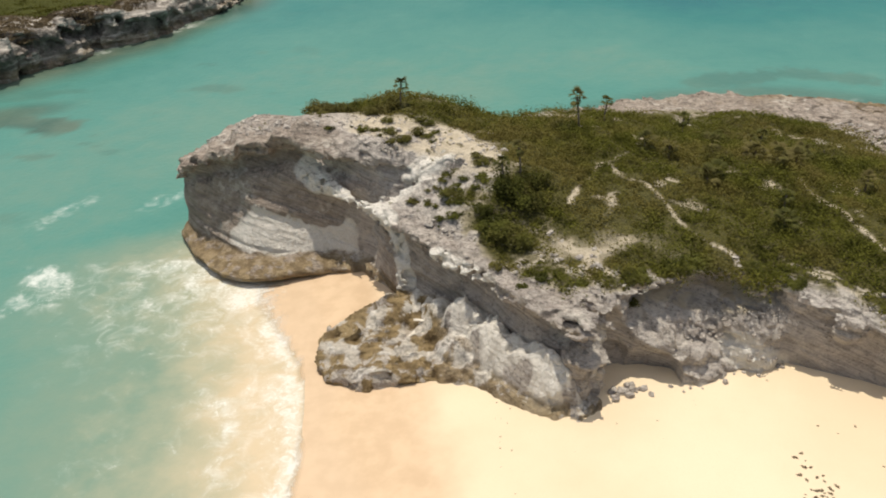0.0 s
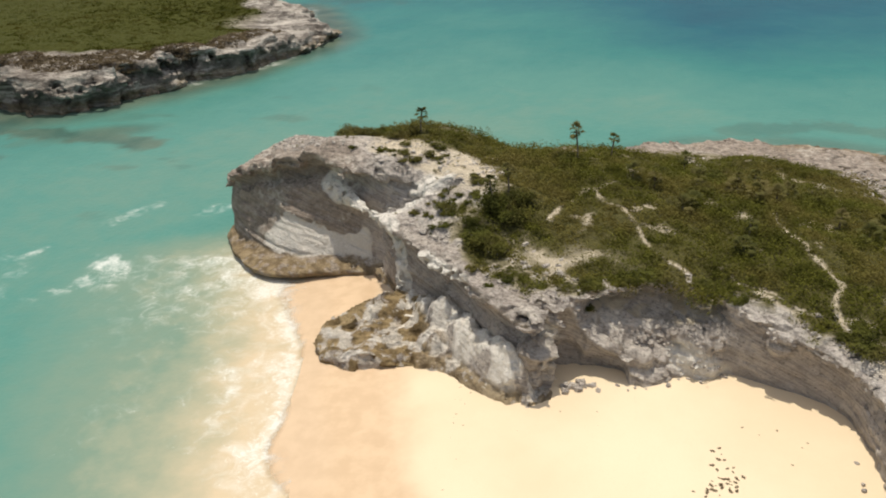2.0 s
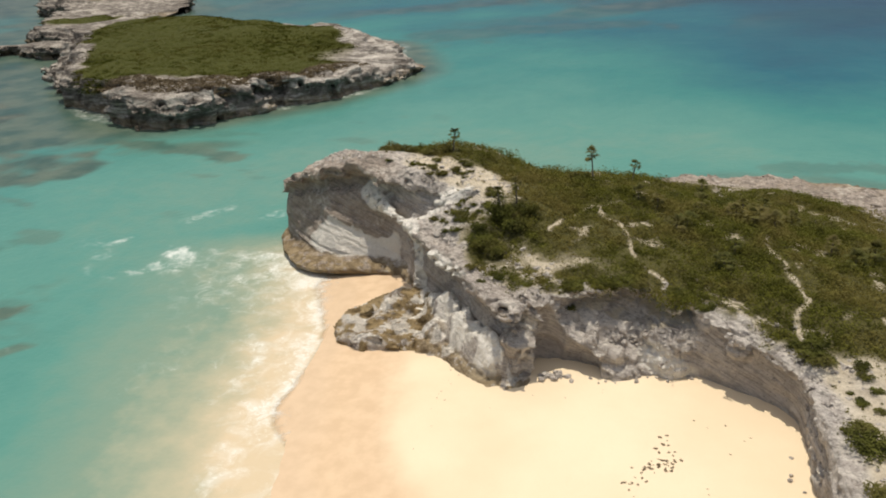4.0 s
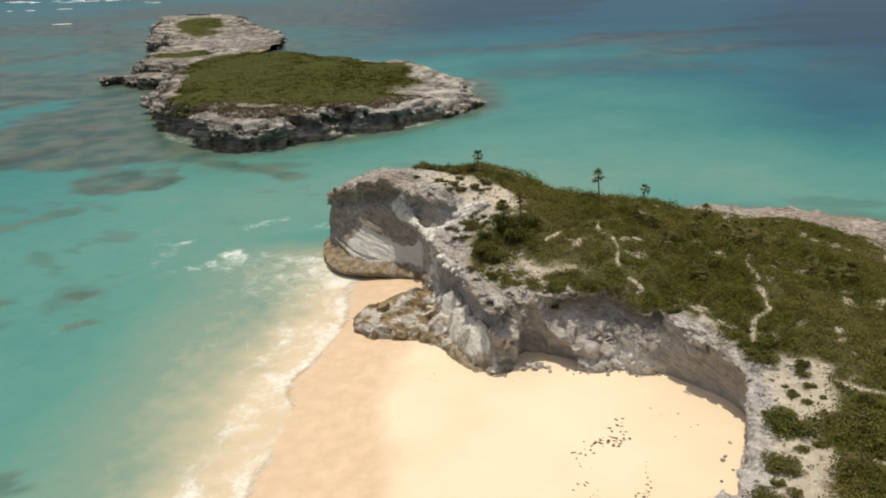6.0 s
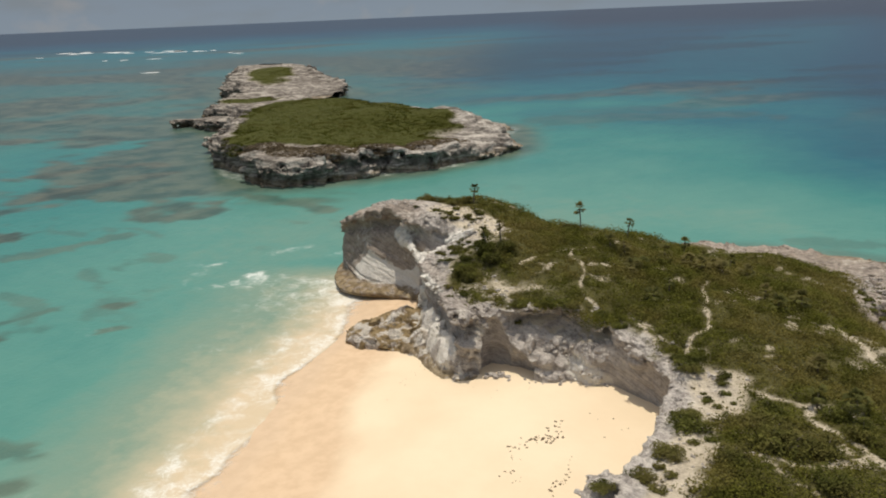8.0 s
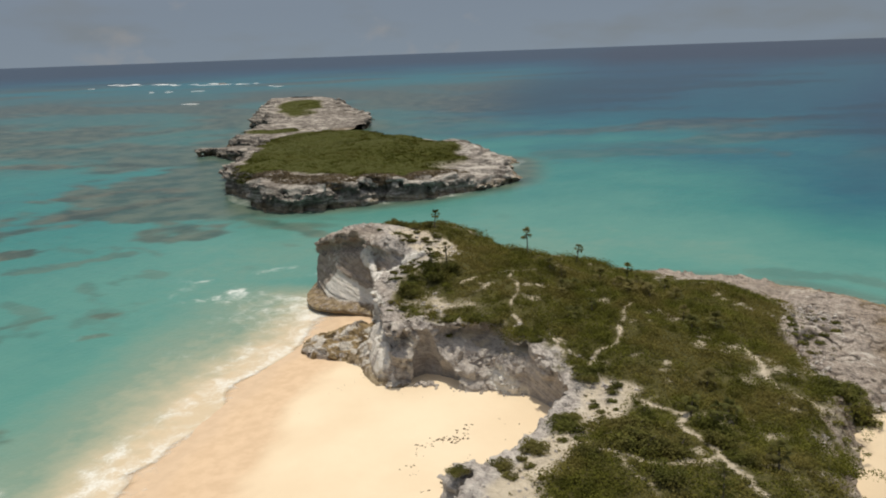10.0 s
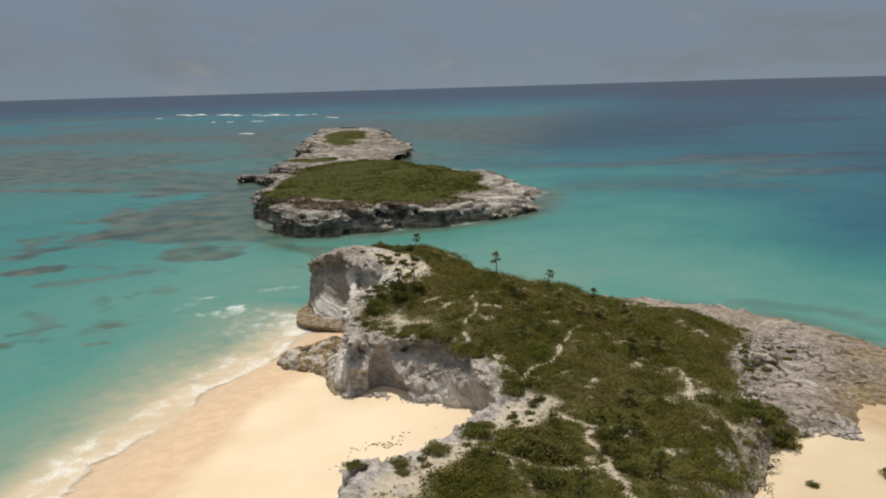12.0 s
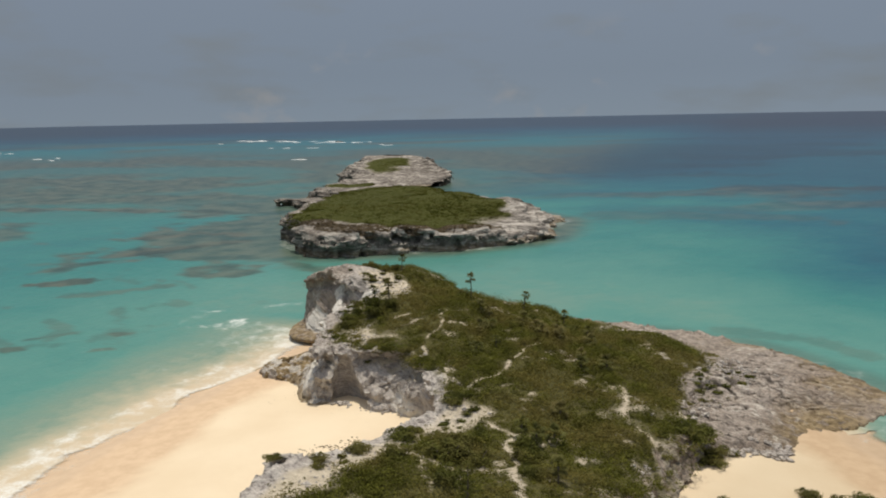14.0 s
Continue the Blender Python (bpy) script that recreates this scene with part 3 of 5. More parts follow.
gz = np.clip(sand_height(gx, gy), -9, None)
ground = tagged(new("ground", mesh_from("ground", np.stack([gx, gy, gz], 1), gq)), "pale cream coral sand, damp and peach near the water", "sand", kind="structure")
ground.data.materials.append(SAND)

ISLAND = rounded([(-134, 150), (-118, 137), (-100, 122.5), (-88, 119), (-77, 122), (-63, 136), (-52, 157), (-46.5, 172), (-47, 184), (-56, 203), (-61.5, 224), (-72, 222), (-92, 227),
                  (-125, 233), (-158, 241), (-184, 254), (-204, 276), (-226, 280), (-238, 270), (-211, 234), (-198, 217), (-177, 206), (-152, 178)], 1)
SPUR = rounded([(-197, 197), (-183, 191), (-168, 190), (-160, 197), (-172, 205), (-188, 205)], 1)
ISLET = rounded([(-268, 302), (-238, 276), (-198, 273), (-180, 275), (-188, 300), (-199, 326), (-228, 344), (-262, 380), (-310, 398), (-334, 374), (-318, 356)], 1)

sx, sy, sq = sheet(spread(-110, 90, 0.75, 1.055), spread(-30, 190, 0.95, 1.055))
shore = -away(LAND, sx, sy)
rock_d = -away(FOOT, sx, sy)
isle_d = np.minimum(np.minimum(-away(ISLAND, sx, sy), -away(SPUR, sx, sy)), -away(ISLET, sx, sy))
shore_n = np.where(shore > 0, shore * (1 + 1.6 * smooth(66, 82, sy)), shore)
r = np.hypot(sx, sy)
warp = fbm(sx * 0.02, sy * 0.02, 2.0, 4)
deep = 0.0 + 0.12 * smooth(0.5, 11.5, shore_n + 3 * warp) + 0.16 * smooth(7, 28, shore_n + 6 * warp) + 0.08 * smooth(30, 90, shore)
east = smooth(-260, -40, sx + 0.3 * (sy - 250))
deep += 0.24 * smooth(140, 360, sy + 0.35 * sx + 45 * warp) * east + 0.13 * smooth(-20, 80, sx) * smooth(110, 210, sy)
deep += 0.07 * smooth(300, 520, sy + 0.2 * sx + 60 * warp) * east + 0.10 * smooth(300, 800, r) * (1 - east)
deep += 0.42 * smooth(850, 2300, r + 160 * warp)
deep -= 0.07 * smooth(14, 0, isle_d)
deep += 0.06 * smooth(-75, -140, sx) - 0.05 * smooth(100, 25, np.hypot(sx + 25, (sy - 105) * 1.2)) * smooth(6, 25, shore)
wx, wy = sx + 34 * fbm(sx * 0.012, sy * 0.012, 5.0, 4), sy + 34 * fbm(sx * 0.012, sy * 0.012, 25.0, 4)
# reefs and weed beds: bent bands of a given half-width and strength
REEFS = [([(-300, 112), (-258, 137), (-198, 168)], 6, 0.9), ([(-157, 110), (-151, 127), (-136, 132)], 5, 0.95), ([(-131, 92), (-128, 107), (-122, 121)], 5.5, 0.95),
         ([(-225, 235), (-198, 195), (-165, 165), (-140, 138), (-118, 112)], 28, 0.8), ([(-110, 55), (-104, 64)], 3.2, 0.9), ([(-91, 53), (-86, 61), (-82, 73)], 2.2, 0.5), ([(-51.5, 44.5), (-50, 45.5)], 1.3, 0.75),
         ([(-44, 37), (-42.5, 39)], 0.8, 0.6), ([(-61, 33), (-58, 40)], 0.9, 0.55), ([(-58, 27), (-56, 29)], 1.6, 0.75), ([(-29, 12), (-24, 12)], 2.0, 0.5), ([(-22, 7), (-21, 8)], 1.3, 0.6),
         ([(-100, 111), (-66, 107), (-54, 103.5)], 2.6, 0.65), ([(-366, 182), (-369, 225), (-345, 262)], 18, 0.85), ([(-440, 165), (-400, 206)], 12, 0.8), ([(-495, 236), (-420, 262)], 20, 0.65), ([(-232, 98), (-203, 81)], 9, 0.7),
         ([(-20, 375), (8, 397)], 6, 0.95), ([(-131, 414), (-68, 445)], 9, 0.6), ([(-440, 575), (-340, 660), (-231, 752), (-100, 700)], 42, 0.6), ([(-55, 245), (0, 269)], 12, 0.35), ([(36, 112), (50, 115), (60, 111)], 2.6, 0.32)]
reef = np.zeros(sx.shape)
for line, half, dark in REEFS:
    bend = min(half, 10.0)
    wob = 0.6 * half * fbm(sx / (2.2 * bend), sy / (2.2 * bend), half + 3.0, 4) + 0.45 * half * fbm(sx / (0.6 * bend), sy / (0.6 * bend), half + 9.0, 3)
    reef = np.maximum(reef, dark * smooth(1.3 * half, 0.75 * half, away(line, sx, sy, False) + wob))
outer = smooth(230, 330, r) * smooth(1000, 700, r) * smooth(-90, -200, sx)
reef = np.maximum(reef, outer * (0.4 + 0.45 * smooth(-0.1, 0.35, fbm(wx * 0.013, wy * 0.013, 3.0, 5))))
blots = fbm(sx * 0.10 + 0.05 * sy, sy * 0.17, 4.0, 4)
reef = np.maximum(reef, 0.35 * smooth(0.58, 0.8, blots) * smooth(24, 44, shore) * smooth(-5, -40, sx) * smooth(190, 90, r))
reef = np.maximum(reef, 0.75 * smooth(0.08, 0.42, fbm((0.81 * wx + 0.59 * wy) * 0.005, (0.81 * wy - 0.59 * wx) * 0.02, 6.0, 5)) * smooth(220, 360, sy) * smooth(2000, 1000, r))
reef = np.maximum(reef, 0.8 * smooth(14, 2, isle_d + 7 * warp))
reef = np.maximum(reef, 0.6 * smooth(6, 1.5, np.hypot((sx + 66) / 2.5, sy - 109 - 0.3 * (sx + 66)) + 2 * warp))
reef = np.maximum(reef, 0.45 * smooth(6, 1, rock_d + 4 * warp) * smooth(86, 94, sy))
# surf along the beach, round the point, and on the far bar
beach_d = np.where((sy < 66) & (sx < 40), shore, 99) + 1.6 * fbm(sx * 0.12, sy * 0.12, 9.0, 3)
thick = np.clip(0.17 * fbm(sx * 0.11, sy * 0.11, 33.0, 3) - sand_height(sx, sy), 0, 3) * 0.9
foam = 0.5 * smooth(0.0, 0.02, thick) * smooth(0.2, 0.05, thick) * (0.5 + 0.5 * smooth(-0.3, 0.3, fbm(sx * 0.2, sy * 0.2, 61.0, 3))) * ((sy < 66) & (sx < 40))
patch = fbm(sx * 0.12 + 3, sy * 0.09, 1.5, 4)
foam += smooth(-0.6, 1.0, beach_d) * smooth(10.5, 5, beach_d) * (0.3 + 0.34 * smooth(-0.25, 0.4, patch))
crest = beach_d - 6.5 - 5 * smooth(42, 54, sy) + 1.2 * fbm(sx * 0.3, sy * 0.3, 22.0, 3)
foam += 0.3 * smooth(-1.8, 0.2, crest) * smooth(2.4, 0.4, crest) * smooth(-0.35, 0.25, fbm(sx * 0.5, sy * 0.5, 42.0, 3)) * smooth(-0.1, 0.2, fbm(sx * 0.10, sy * 0.10, 12.5, 3))
foam += 0.34 * smooth(-0.3, 0.35, fbm(sx * 0.06 + 9, sy * 0.05, 14.5, 4)) * smooth(4, 10, beach_d) * smooth(26, 14, beach_d)
for cx, cy, ra, rb in ((-50, 67, 4.5, 1.0), (-41, 64, 2.5, 1.2), (-40, 60, 5.0, 2.4), (-44, 77.5, 4.0, 1.4), (-33, 80, 3.0, 1.6)):
    foam += 0.42 * smooth(1.3, 0.5, np.hypot((0.5 * (sx - cx) + 0.86 * (sy - cy)) / ra, (0.86 * (sx - cx) - 0.5 * (sy - cy)) / rb) + 0.5 * fbm(sx * 0.35, sy * 0.35, 27.0, 3))
spot = smooth(0.42, 0.62, fbm(sx * 0.11 - 5, sy * 0.16, 31.5, 3)) * smooth(16, 22, beach_d) * smooth(48, 30, beach_d)
foam += 0.3 * spot * (sy < 70)
open_sea = np.maximum(smooth(-11, -17, sx + 2 * warp), 0.7 * np.where((sy > 92) | (sx > 62), 1.0, 0.0))
foam += 0.42 * smooth(4.0, 0.0, rock_d + 3 * fbm(sx * 0.2, sy * 0.2, 3.3, 3)) * open_sea * np.where(sy < 68, smooth(-1, 3, shore), 1.0)
foam += 0.45 * smooth(2.2, -0.4, isle_d + 3.5 * fbm(sx * 0.07, sy * 0.07, 2.2, 3))
rise = 0.05 * fbm(sx * 0.16, sy * 0.1, 6.0, 3) * smooth(400, 200, r) + 0.28 * np.clip(foam, 0, 1) * smooth(5, 10, beach_d) * smooth(30, 18, beach_d)
sea = tagged(new("sea", mesh_from("sea", np.stack([sx, sy, rise], 1), sq)), "clear turquoise sea with surf, dark reefs and deep blue beyond", "sea", kind="structure")
thick = np.where(rock_d < 0, 1, thick)
for nm, v in (("deep", np.clip(deep, 0, 1)), ("reef", np.clip(reef, 0, 1)), ("foam", np.clip(foam, 0, 0.92)), ("thick", thick)):
    number(sea.data, nm, v)
sea.data.materials.append(WATER)


# ---- the headland ----
def rock_body(x, y, z, d, top, rough=1.0, beds=1.0, grain=1.0, blocky=1.0, crown=0.8, strata=0.75):
    """Roughen a distance d into a body of bedded rock: lumps, ledges, joints and a proud cap over a recess."""
    x, y, z, top = x / grain, y / grain, z / grain, top / grain
    bend = fbm(x * 0.08, y * 0.08, z * 0.1, 2)
    tilt = z + 0.10 * x * beds + 0.06 * y + 0.5 * bend
    ledge = grain3(tilt * 1.15, x * 0.05, y * 0.05) * 0.34 + grain3(tilt * 2.9, x * 0.12, y * 0.12) * 0.22
    lump = fbm(x * 0.17, y * 0.17, z * 0.2, 5, 0.55) * 0.85
    u, v, w = x + 1.4 * bend, y + 0.5 * x - 1.1 * bend, tilt
    block = lattice(np.floor(u / 2.1), np.floor(v / 2.1), np.floor(w / 1.3)) * 0.5 + lattice(np.floor(u / 0.9 + 7), np.floor(v / 0.9), np.floor(w / 0.6)) * 0.2
    joint = smooth(0.10, 0.0, np.abs(grain3(u * 0.55, v * 0.55, z * 0.16))) * 0.4 + smooth(0.09, 0.0, np.abs(grain3(u * 0.2, v * 0.2, w * 1.1 + 40))) * 0.45
    down = top - z + 0.5 * bend
    cap = 0.45 * smooth(1.2, 0.8, down) - 0.5 * smooth(0.9, 1.3, down) * smooth(3.2, 1.8, down)
    rim = smooth(2.0, 1.2, down) * (0.55 * lattice(np.floor(u / 1.1), np.floor(v / 0.8), np.floor(z / 0.42 + 0.3 * bend)) + 0.25 * lattice(np.floor(u / 0.5), np.floor(v / 0.45), np.floor(z / 0.3)))
    return d + rough * grain * (lump + blocky * (block - joint) + cap) + np.maximum(rough, strata) * grain * ledge + crown * grain * rim


def hollow(d, x, y, z, at, size):
    """Carve a rounded hollow."""
    q = np.sqrt(sum(((a - b) / s) ** 2 for a, b, s in zip((x, y, z), at, size))) + 0.35 * fbm(x * 0.4, y * 0.4, z * 0.4, 3)
    return np.minimum(d, (q - 1) * min(size))


def swollen(d, x, y, z, at, size):
    """Add a rounded bulge."""
    q = np.sqrt(sum(((a - b) / s) ** 2 for a, b, s in zip((x, y, z), at, size)))
    return np.maximum(d, (1 - q) * min(size))


def off_line(x, y, z, line):
    """Distance from a bent line in space."""
    out = np.full(x.shape, 99.0)
    for a, b in zip(line[:-1], line[1:]):
        a, b = np.array(a), np.array(b)
        u = b - a
        t = np.clip(((x - a[0]) * u[0] + (y - a[1]) * u[1] + (z - a[2]) * u[2]) / (u @ u), 0, 1)
        out = np.minimum(out, np.sqrt((x - a[0] - t * u[0]) ** 2 + (y - a[1] - t * u[1]) ** 2 + (z - a[2] - t * u[2]) ** 2))
    return out


def lay_rock(name, x0, x1, y0, y1, z0, z1, h, shape):
    xs, ys, zs = (np.arange(a, b, h) for a, b in ((x0, x1), (y0, y1), (z0, z1)))
    f = shape(xs, ys, zs)
    return whole(*skin(f, (x0, y0, z0), (h, h, h)))


def shelf_joint(x, y):
    """Nearness to the open joints that cross the eastern shelf (0 in a joint)."""
    wob = 0.5 * fbm(x * 0.3, y * 0.3, 44.0, 3)
    return np.minimum(np.abs(grain3((x + 0.5 * y) * 0.16, (y - 0.5 * x) * 0.5 + wob, 5.0)), 1.3 * np.abs(grain3((x - 0.7 * y) * 0.3 + wob, (y + 0.6 * x) * 0.22, 15.0)))


def headland_shape(xs, ys, zs):
    px, py = np.meshgrid(xs, ys, indexing="ij")
    foot, brow, top = away(FOOT, px, py), away(BROW, px, py), top_height(px, py)
    edge = smooth(5, 0.5, brow) * smooth(40, 34, px) * (1 - 0.65 * smooth(0.6, 1.4, brow) * smooth(28, 30, px) * smooth(42, 39, py)) + smooth(42, 50, px) * (0.4 + 2.2 * smooth(6, 2, np.hypot(px - 60, (py - 62) * 0.8)))
    chip = lattice(np.floor((px + 0.4 * py) / 1.3), np.floor((py - 0.3 * px) / 0.9), np.floor(px * 0))
    chip2 = lattice(np.floor((px - 0.2 * py) / 0.55), np.floor((py + 0.5 * px) / 0.5), np.floor(py * 0) + 3)
    crumble = 0.06 * grain3(px * 0.9, py * 0.9, 3.0) + np.clip(edge, 0, 1) * (1 - 0.45 * smooth(-8, -12, px)) * (0.26 * fbm(px * 0.55, py * 0.55, 6.0, 4) + 0.16 * chip + 0.12 * chip2)
    joint = shelf_joint(px, py)
    crumble = crumble - (0.7 * smooth(0.10, 0.0, joint) + 0.25 * smooth(0.1, 0.5, fbm(px * 0.35, py * 0.6, 24.0, 4))) * smooth(44, 48, px) * smooth(56, 62, py)
    f = np.empty((len(xs), len(ys), len(zs)), np.float32)
    for n, z in enumerate(zs):
        base = 1.6 * smooth(4, 10, px) * smooth(42, 36, px)
        rel = np.clip((z - base) / np.maximum(top - base, 0.6), 0, 1)
        s = rel ** (0.45 + 1.6 * smooth(-6, 6, px))
        # the point: a low lip, then a leaning face up to the overhanging rim
        face = 0.36 * smooth(0.10, 0.15, rel) + 0.52 * np.clip((rel - 0.12) / 0.63, 0, 1) + 0.12 * smooth(0.70, 0.76, rel) - 0.16 * smooth(0.84, 0.90, rel)
        s = s + (face - s) * smooth(-8, -11, px) * smooth(78, 74, py)
        d = (1 - s) * foot + s * brow
        # the middle buttress: a rubbly apron leaning on a recessed wall under the rim
        apron = np.clip(rel / 0.74, 0, 1) ** 1.4
        stand = (1 - apron) * foot + apron * (brow - 0.2) - 1.2 * smooth(0.66, 0.76, rel) * smooth(0.97, 0.92, rel)
        mid_b = smooth(11.0, 13.4, px) * smooth(24.2, 22.6, px) * smooth(38, 40, py) * smooth(56, 54, py)
        d = d + (stand - d) * mid_b
        near = (np.abs(d) < 3.4) & (top - z > -2.5)
        d = np.clip(d, -3.4, 3.4)
        if near.any():
            ax, ay, zz = px[near], py[near], np.full(near.sum(), z)
            head = smooth(-4, -9, ax) * smooth(78, 70, ay)
            under = smooth(0.5, 1.8, top[near] - z)
            wall = smooth(22.0, 23.6, ax) * smooth(34, 32, ax) * smooth(38, 41, ay)
            calm = (1 - 0.4 * smooth(38, 48, ax)) * (1 - 0.45 * smooth(4, 8, ax) * smooth(36, 32, ax) * smooth(36, 40, ay)) * (1 - 0.66 * head * under) * (1 - 0.62 * smooth(-9, -6, ax) * smooth(9, 7, ax) * under) * (1 - 0.5 * wall * under) * (1 - 0.5 * smooth(27, 29, ax) * smooth(42, 38, ay) * smooth(42, 38, ax))
            v = d[near]
            for at, size in BULGES:
                v = swollen(v, ax, ay, z, at, size)
            for line, thick_r in RIBS:
                v = np.maximum(v, thick_r - off_line(ax, ay, zz, line))
            v = rock_body(ax, ay, zz, v, top[near], calm, 1.0 + 1.4 * smooth(-5, -10, ax), 1.0, (1 - 0.75 * head * under) * (1 - 0.7 * wall) * (1 - 0.5 * smooth(-9, -6, ax) * smooth(9, 7, ax)), 0.8 - 0.4 * head - 0.5 * smooth(28, 30, ax) * smooth(41, 39, ay) - 0.45 * smooth(-8, -6, ax) * smooth(8, 6, ax) * smooth(60, 58, ay), 0.75 - 0.55 * wall)
            shards = np.min([off_line(ax, ay, zz, line) for line, _ in RIBS + BROKEN_LIT[3:4]], 0)
            v = v + smooth(1.5, 0.4, shards) * (0.5 * lattice(np.floor((ax + 0.4 * ay) / 0.55), np.floor((ay - 0.3 * ax) / 0.5), np.floor(zz / 0.42)) + 0.2)
            # wave-cut notch under a tan lip at the foot of the point
            v = v + head * (0.6 * smooth(0.2, 0.6, z) * smooth(1.7, 1.2, z) - 0.6 * smooth(0.4, 0.0, z))
            for at, size in HOLLOWS:
                v = hollow(v, ax, ay, z, at, size)
            d[near] = v
        lid = top - z + crumble
        f[:, :, n] = np.minimum(d, lid)
    return f


# broken edges, painted white as if they caught the sun
BROKEN_LIT = [([(-13.6, 66.8, 8.6), (-12.0, 65.2, 8.3), (-9.6, 62.6, 8.2), (-6.9, 60.0, 8.2), (-5.5, 58.4, 7.6), (-4.9, 57.2, 5.6), (-4.6, 56.2, 3.4), (-4.6, 55.8, 0.8)], 1.1),
          ([(-14.0, 67.0, 9.2), (-12.8, 66.2, 8.3)], 1.3), ([(-6.8, 61.4, 8.4), (-4.0, 62.4, 10.0), (-1.2, 63.6, 11.8)], 1.5),
          ([(-1.8, 52.0, 8.2), (0.2, 50.2, 7.8), (1.8, 48.6, 8.0)], 1.0), ([(20.6, 46.4, 3.2), (22.6, 46.0, 1.4)], 1.8)]
HOLLOWS = [((11.2, 44.9, 2.4), (1.7, 2.3, 4.4)), ((13.2, 44.6, 0.9), (2.5, 2.3, 3.5)), ((-8.8, 62.4, 10.2), (5.2, 2.0, 2.4)), ((18.2, 48.0, 6.3), (2.6, 1.4, 0.9)), ((13.4, 46.9, 6.9), (1.9, 1.1, 0.6)),
           ((-1.4, 61.9, 11.4), (3.2, 1.1, 1.4))]
BULGES = [((31.5, 18.6, 5.0), (1.4, 2.0, 3.0)), ((16.2, 45.4, 2.6), (2.4, 1.5, 3.1)), ((21.6, 47.0, 2.0), (2.6, 1.8, 3.6)), ((27.0, 44.2, 5.8), (1.2, 0.9, 0.9)), ((8.3, 43.5, 2.6), (1.1, 1.0, 3.6))]
RIBS = [([(-13.6, 67.2, 8.3), (-12.0, 65.6, 8.1), (-9.6, 63.0, 8.0), (-6.9, 60.4, 7.8), (-5.6, 58.9, 7.2), (-4.9, 57.6, 5.4), (-4.6, 56.7, 3.4), (-4.4, 56.2, 0.4)], 0.25)]
PIECES = [("sea_cliff", "grey bedded limestone cliffs with pale broken edges", (-34, 34, 38, 88), 0.2),
          ("sea_bluff", "low crumbling limestone bluff with sandy top", (26, 40, 6, 38), 0.22),
          ("rock_shelf", "flat weathered limestone shelf stepping down to the sea", (44, 71, 44, 110), 0.27)]
hv, hq = lay_rock("headland", -34, 72, -62, 112, -1.6, 15.2, 0.36, headland_shape)
mid = hv[hq].mean(1)
for _, _, (xa, xb, ya, yb), _ in PIECES:
    hq = hq[~((mid[:, 0] > xa + 0.9) & (mid[:, 0] < xb - 0.9) & (mid[:, 1] > ya + 0.9) & (mid[:, 1] < yb - 0.9))]
    mid = hv[hq].mean(1)
headland = tagged(new("headland", mesh_from("headland", hv, hq)), "pale grey limestone headland with undercut cliffs and bare ledges", "headland", kind="structure")


def broken(x, y, z):
    """Pale broken ribs and scars, whitened like sunlit edges; a low ledge painted as sunlit."""
    out = np.zeros(x.shape)
    for line, wide in BROKEN_LIT:
        out = np.maximum(out, smooth(wide * 1.4, wide * 0.6, off_line(x, y, z, line)))
    ragged = 1.2 * fbm(x * 0.6, y * 0.6, z * 0.9, 4)
    # sunlit low ledge, its ragged upper shadow line drawn in colour
    lit_ledge = smooth(1.4, 2.0, z + 0.4 * ragged) * smooth(5.6, 4.4, z + 0.12 * (x + 14) + ragged) * smooth(-23.5, -21.5, x) * smooth(-8.5, -10, x) * smooth(67, 66, y)
    return np.maximum(out, 0.9 * lit_ledge)


def rock_cover(me, v):
    """What lies on the rock: litter under scrub, sandy soil, pale bare crust, growth by the water."""
    x, y, z = v.T
    cover, inner = scrub_cover(x, y), away(BROW, x, y)
    number(me, "scrub", cover * smooth(0.0, 1.0, z - top_height(x, y) + 1.3))
    number(me, "growth", smooth(2, -6, x) + 0.8 * smooth(92, 100, y + 0.3 * (x - 40)) * smooth(0.8, 0.2, z) + 1.0 * smooth(7, 2, np.hypot((x - 63.5) / 1.3, (y - 75) / 2)) * smooth(2.4, 1.2, z))
    # western point: greyer rim, and the shade on its face put into the colour
    number(me, "pale", smooth(46, 36, x) * (1 - 0.75 * smooth(84, 89, y) * smooth(8, 16, x)) * (0.22 + 0.60 * smooth(-13, -4, x) - 0.42 * smooth(-9, -6, x) * smooth(12, 8, x) * smooth(61, 59, y)) * (1 - 0.35 * smooth(1.8, 0.6, inner)) + 0.16 * smooth(40, 45, x) * smooth(61, 55, x + 0.15 * (y - 75) + 2 * fbm(x * 0.15, y * 0.15, 19.0, 3)) * smooth(57, 64, y))
    number(me, "soil", smooth(0.2, 0.9, cover + 0.9 * smooth(0.6, 2.2, inner) * np.maximum(smooth(44, 36, x), smooth(66, 60, y) * smooth(60, 57.5, x)) * (0.2 + 0.8 * smooth(-13, -6, x)) * (1 - 0.6 * smooth(-9, -14, x) * smooth(3.5, 2.0, inner)) * (1 - 0.75 * smooth(-8, -5, x) * smooth(9, 5, x) * smooth(61, 59, y)) * (1 - 0.7 * smooth(81, 86, y) * smooth(18, 26, x)) + 0.3 * fbm(x * 0.3, y * 0.3, 2.0, 3)))
    number(me, "fresh_lit", broken(x, y, z))
    # mask of joints darkened in colour, for growth and shade inside them
    number(me, "crack", smooth(0.13, 0.03, shelf_joint(x, y)) * smooth(44, 48, x) * smooth(56, 62, y) * smooth(-0.3, 0.2, fbm(x * 0.2, y * 0.2, 14.0, 3)))
    me.materials.append(ROCK)


rock_cover(headland.data, hv)
all_v, all_q = [hv], [hq]
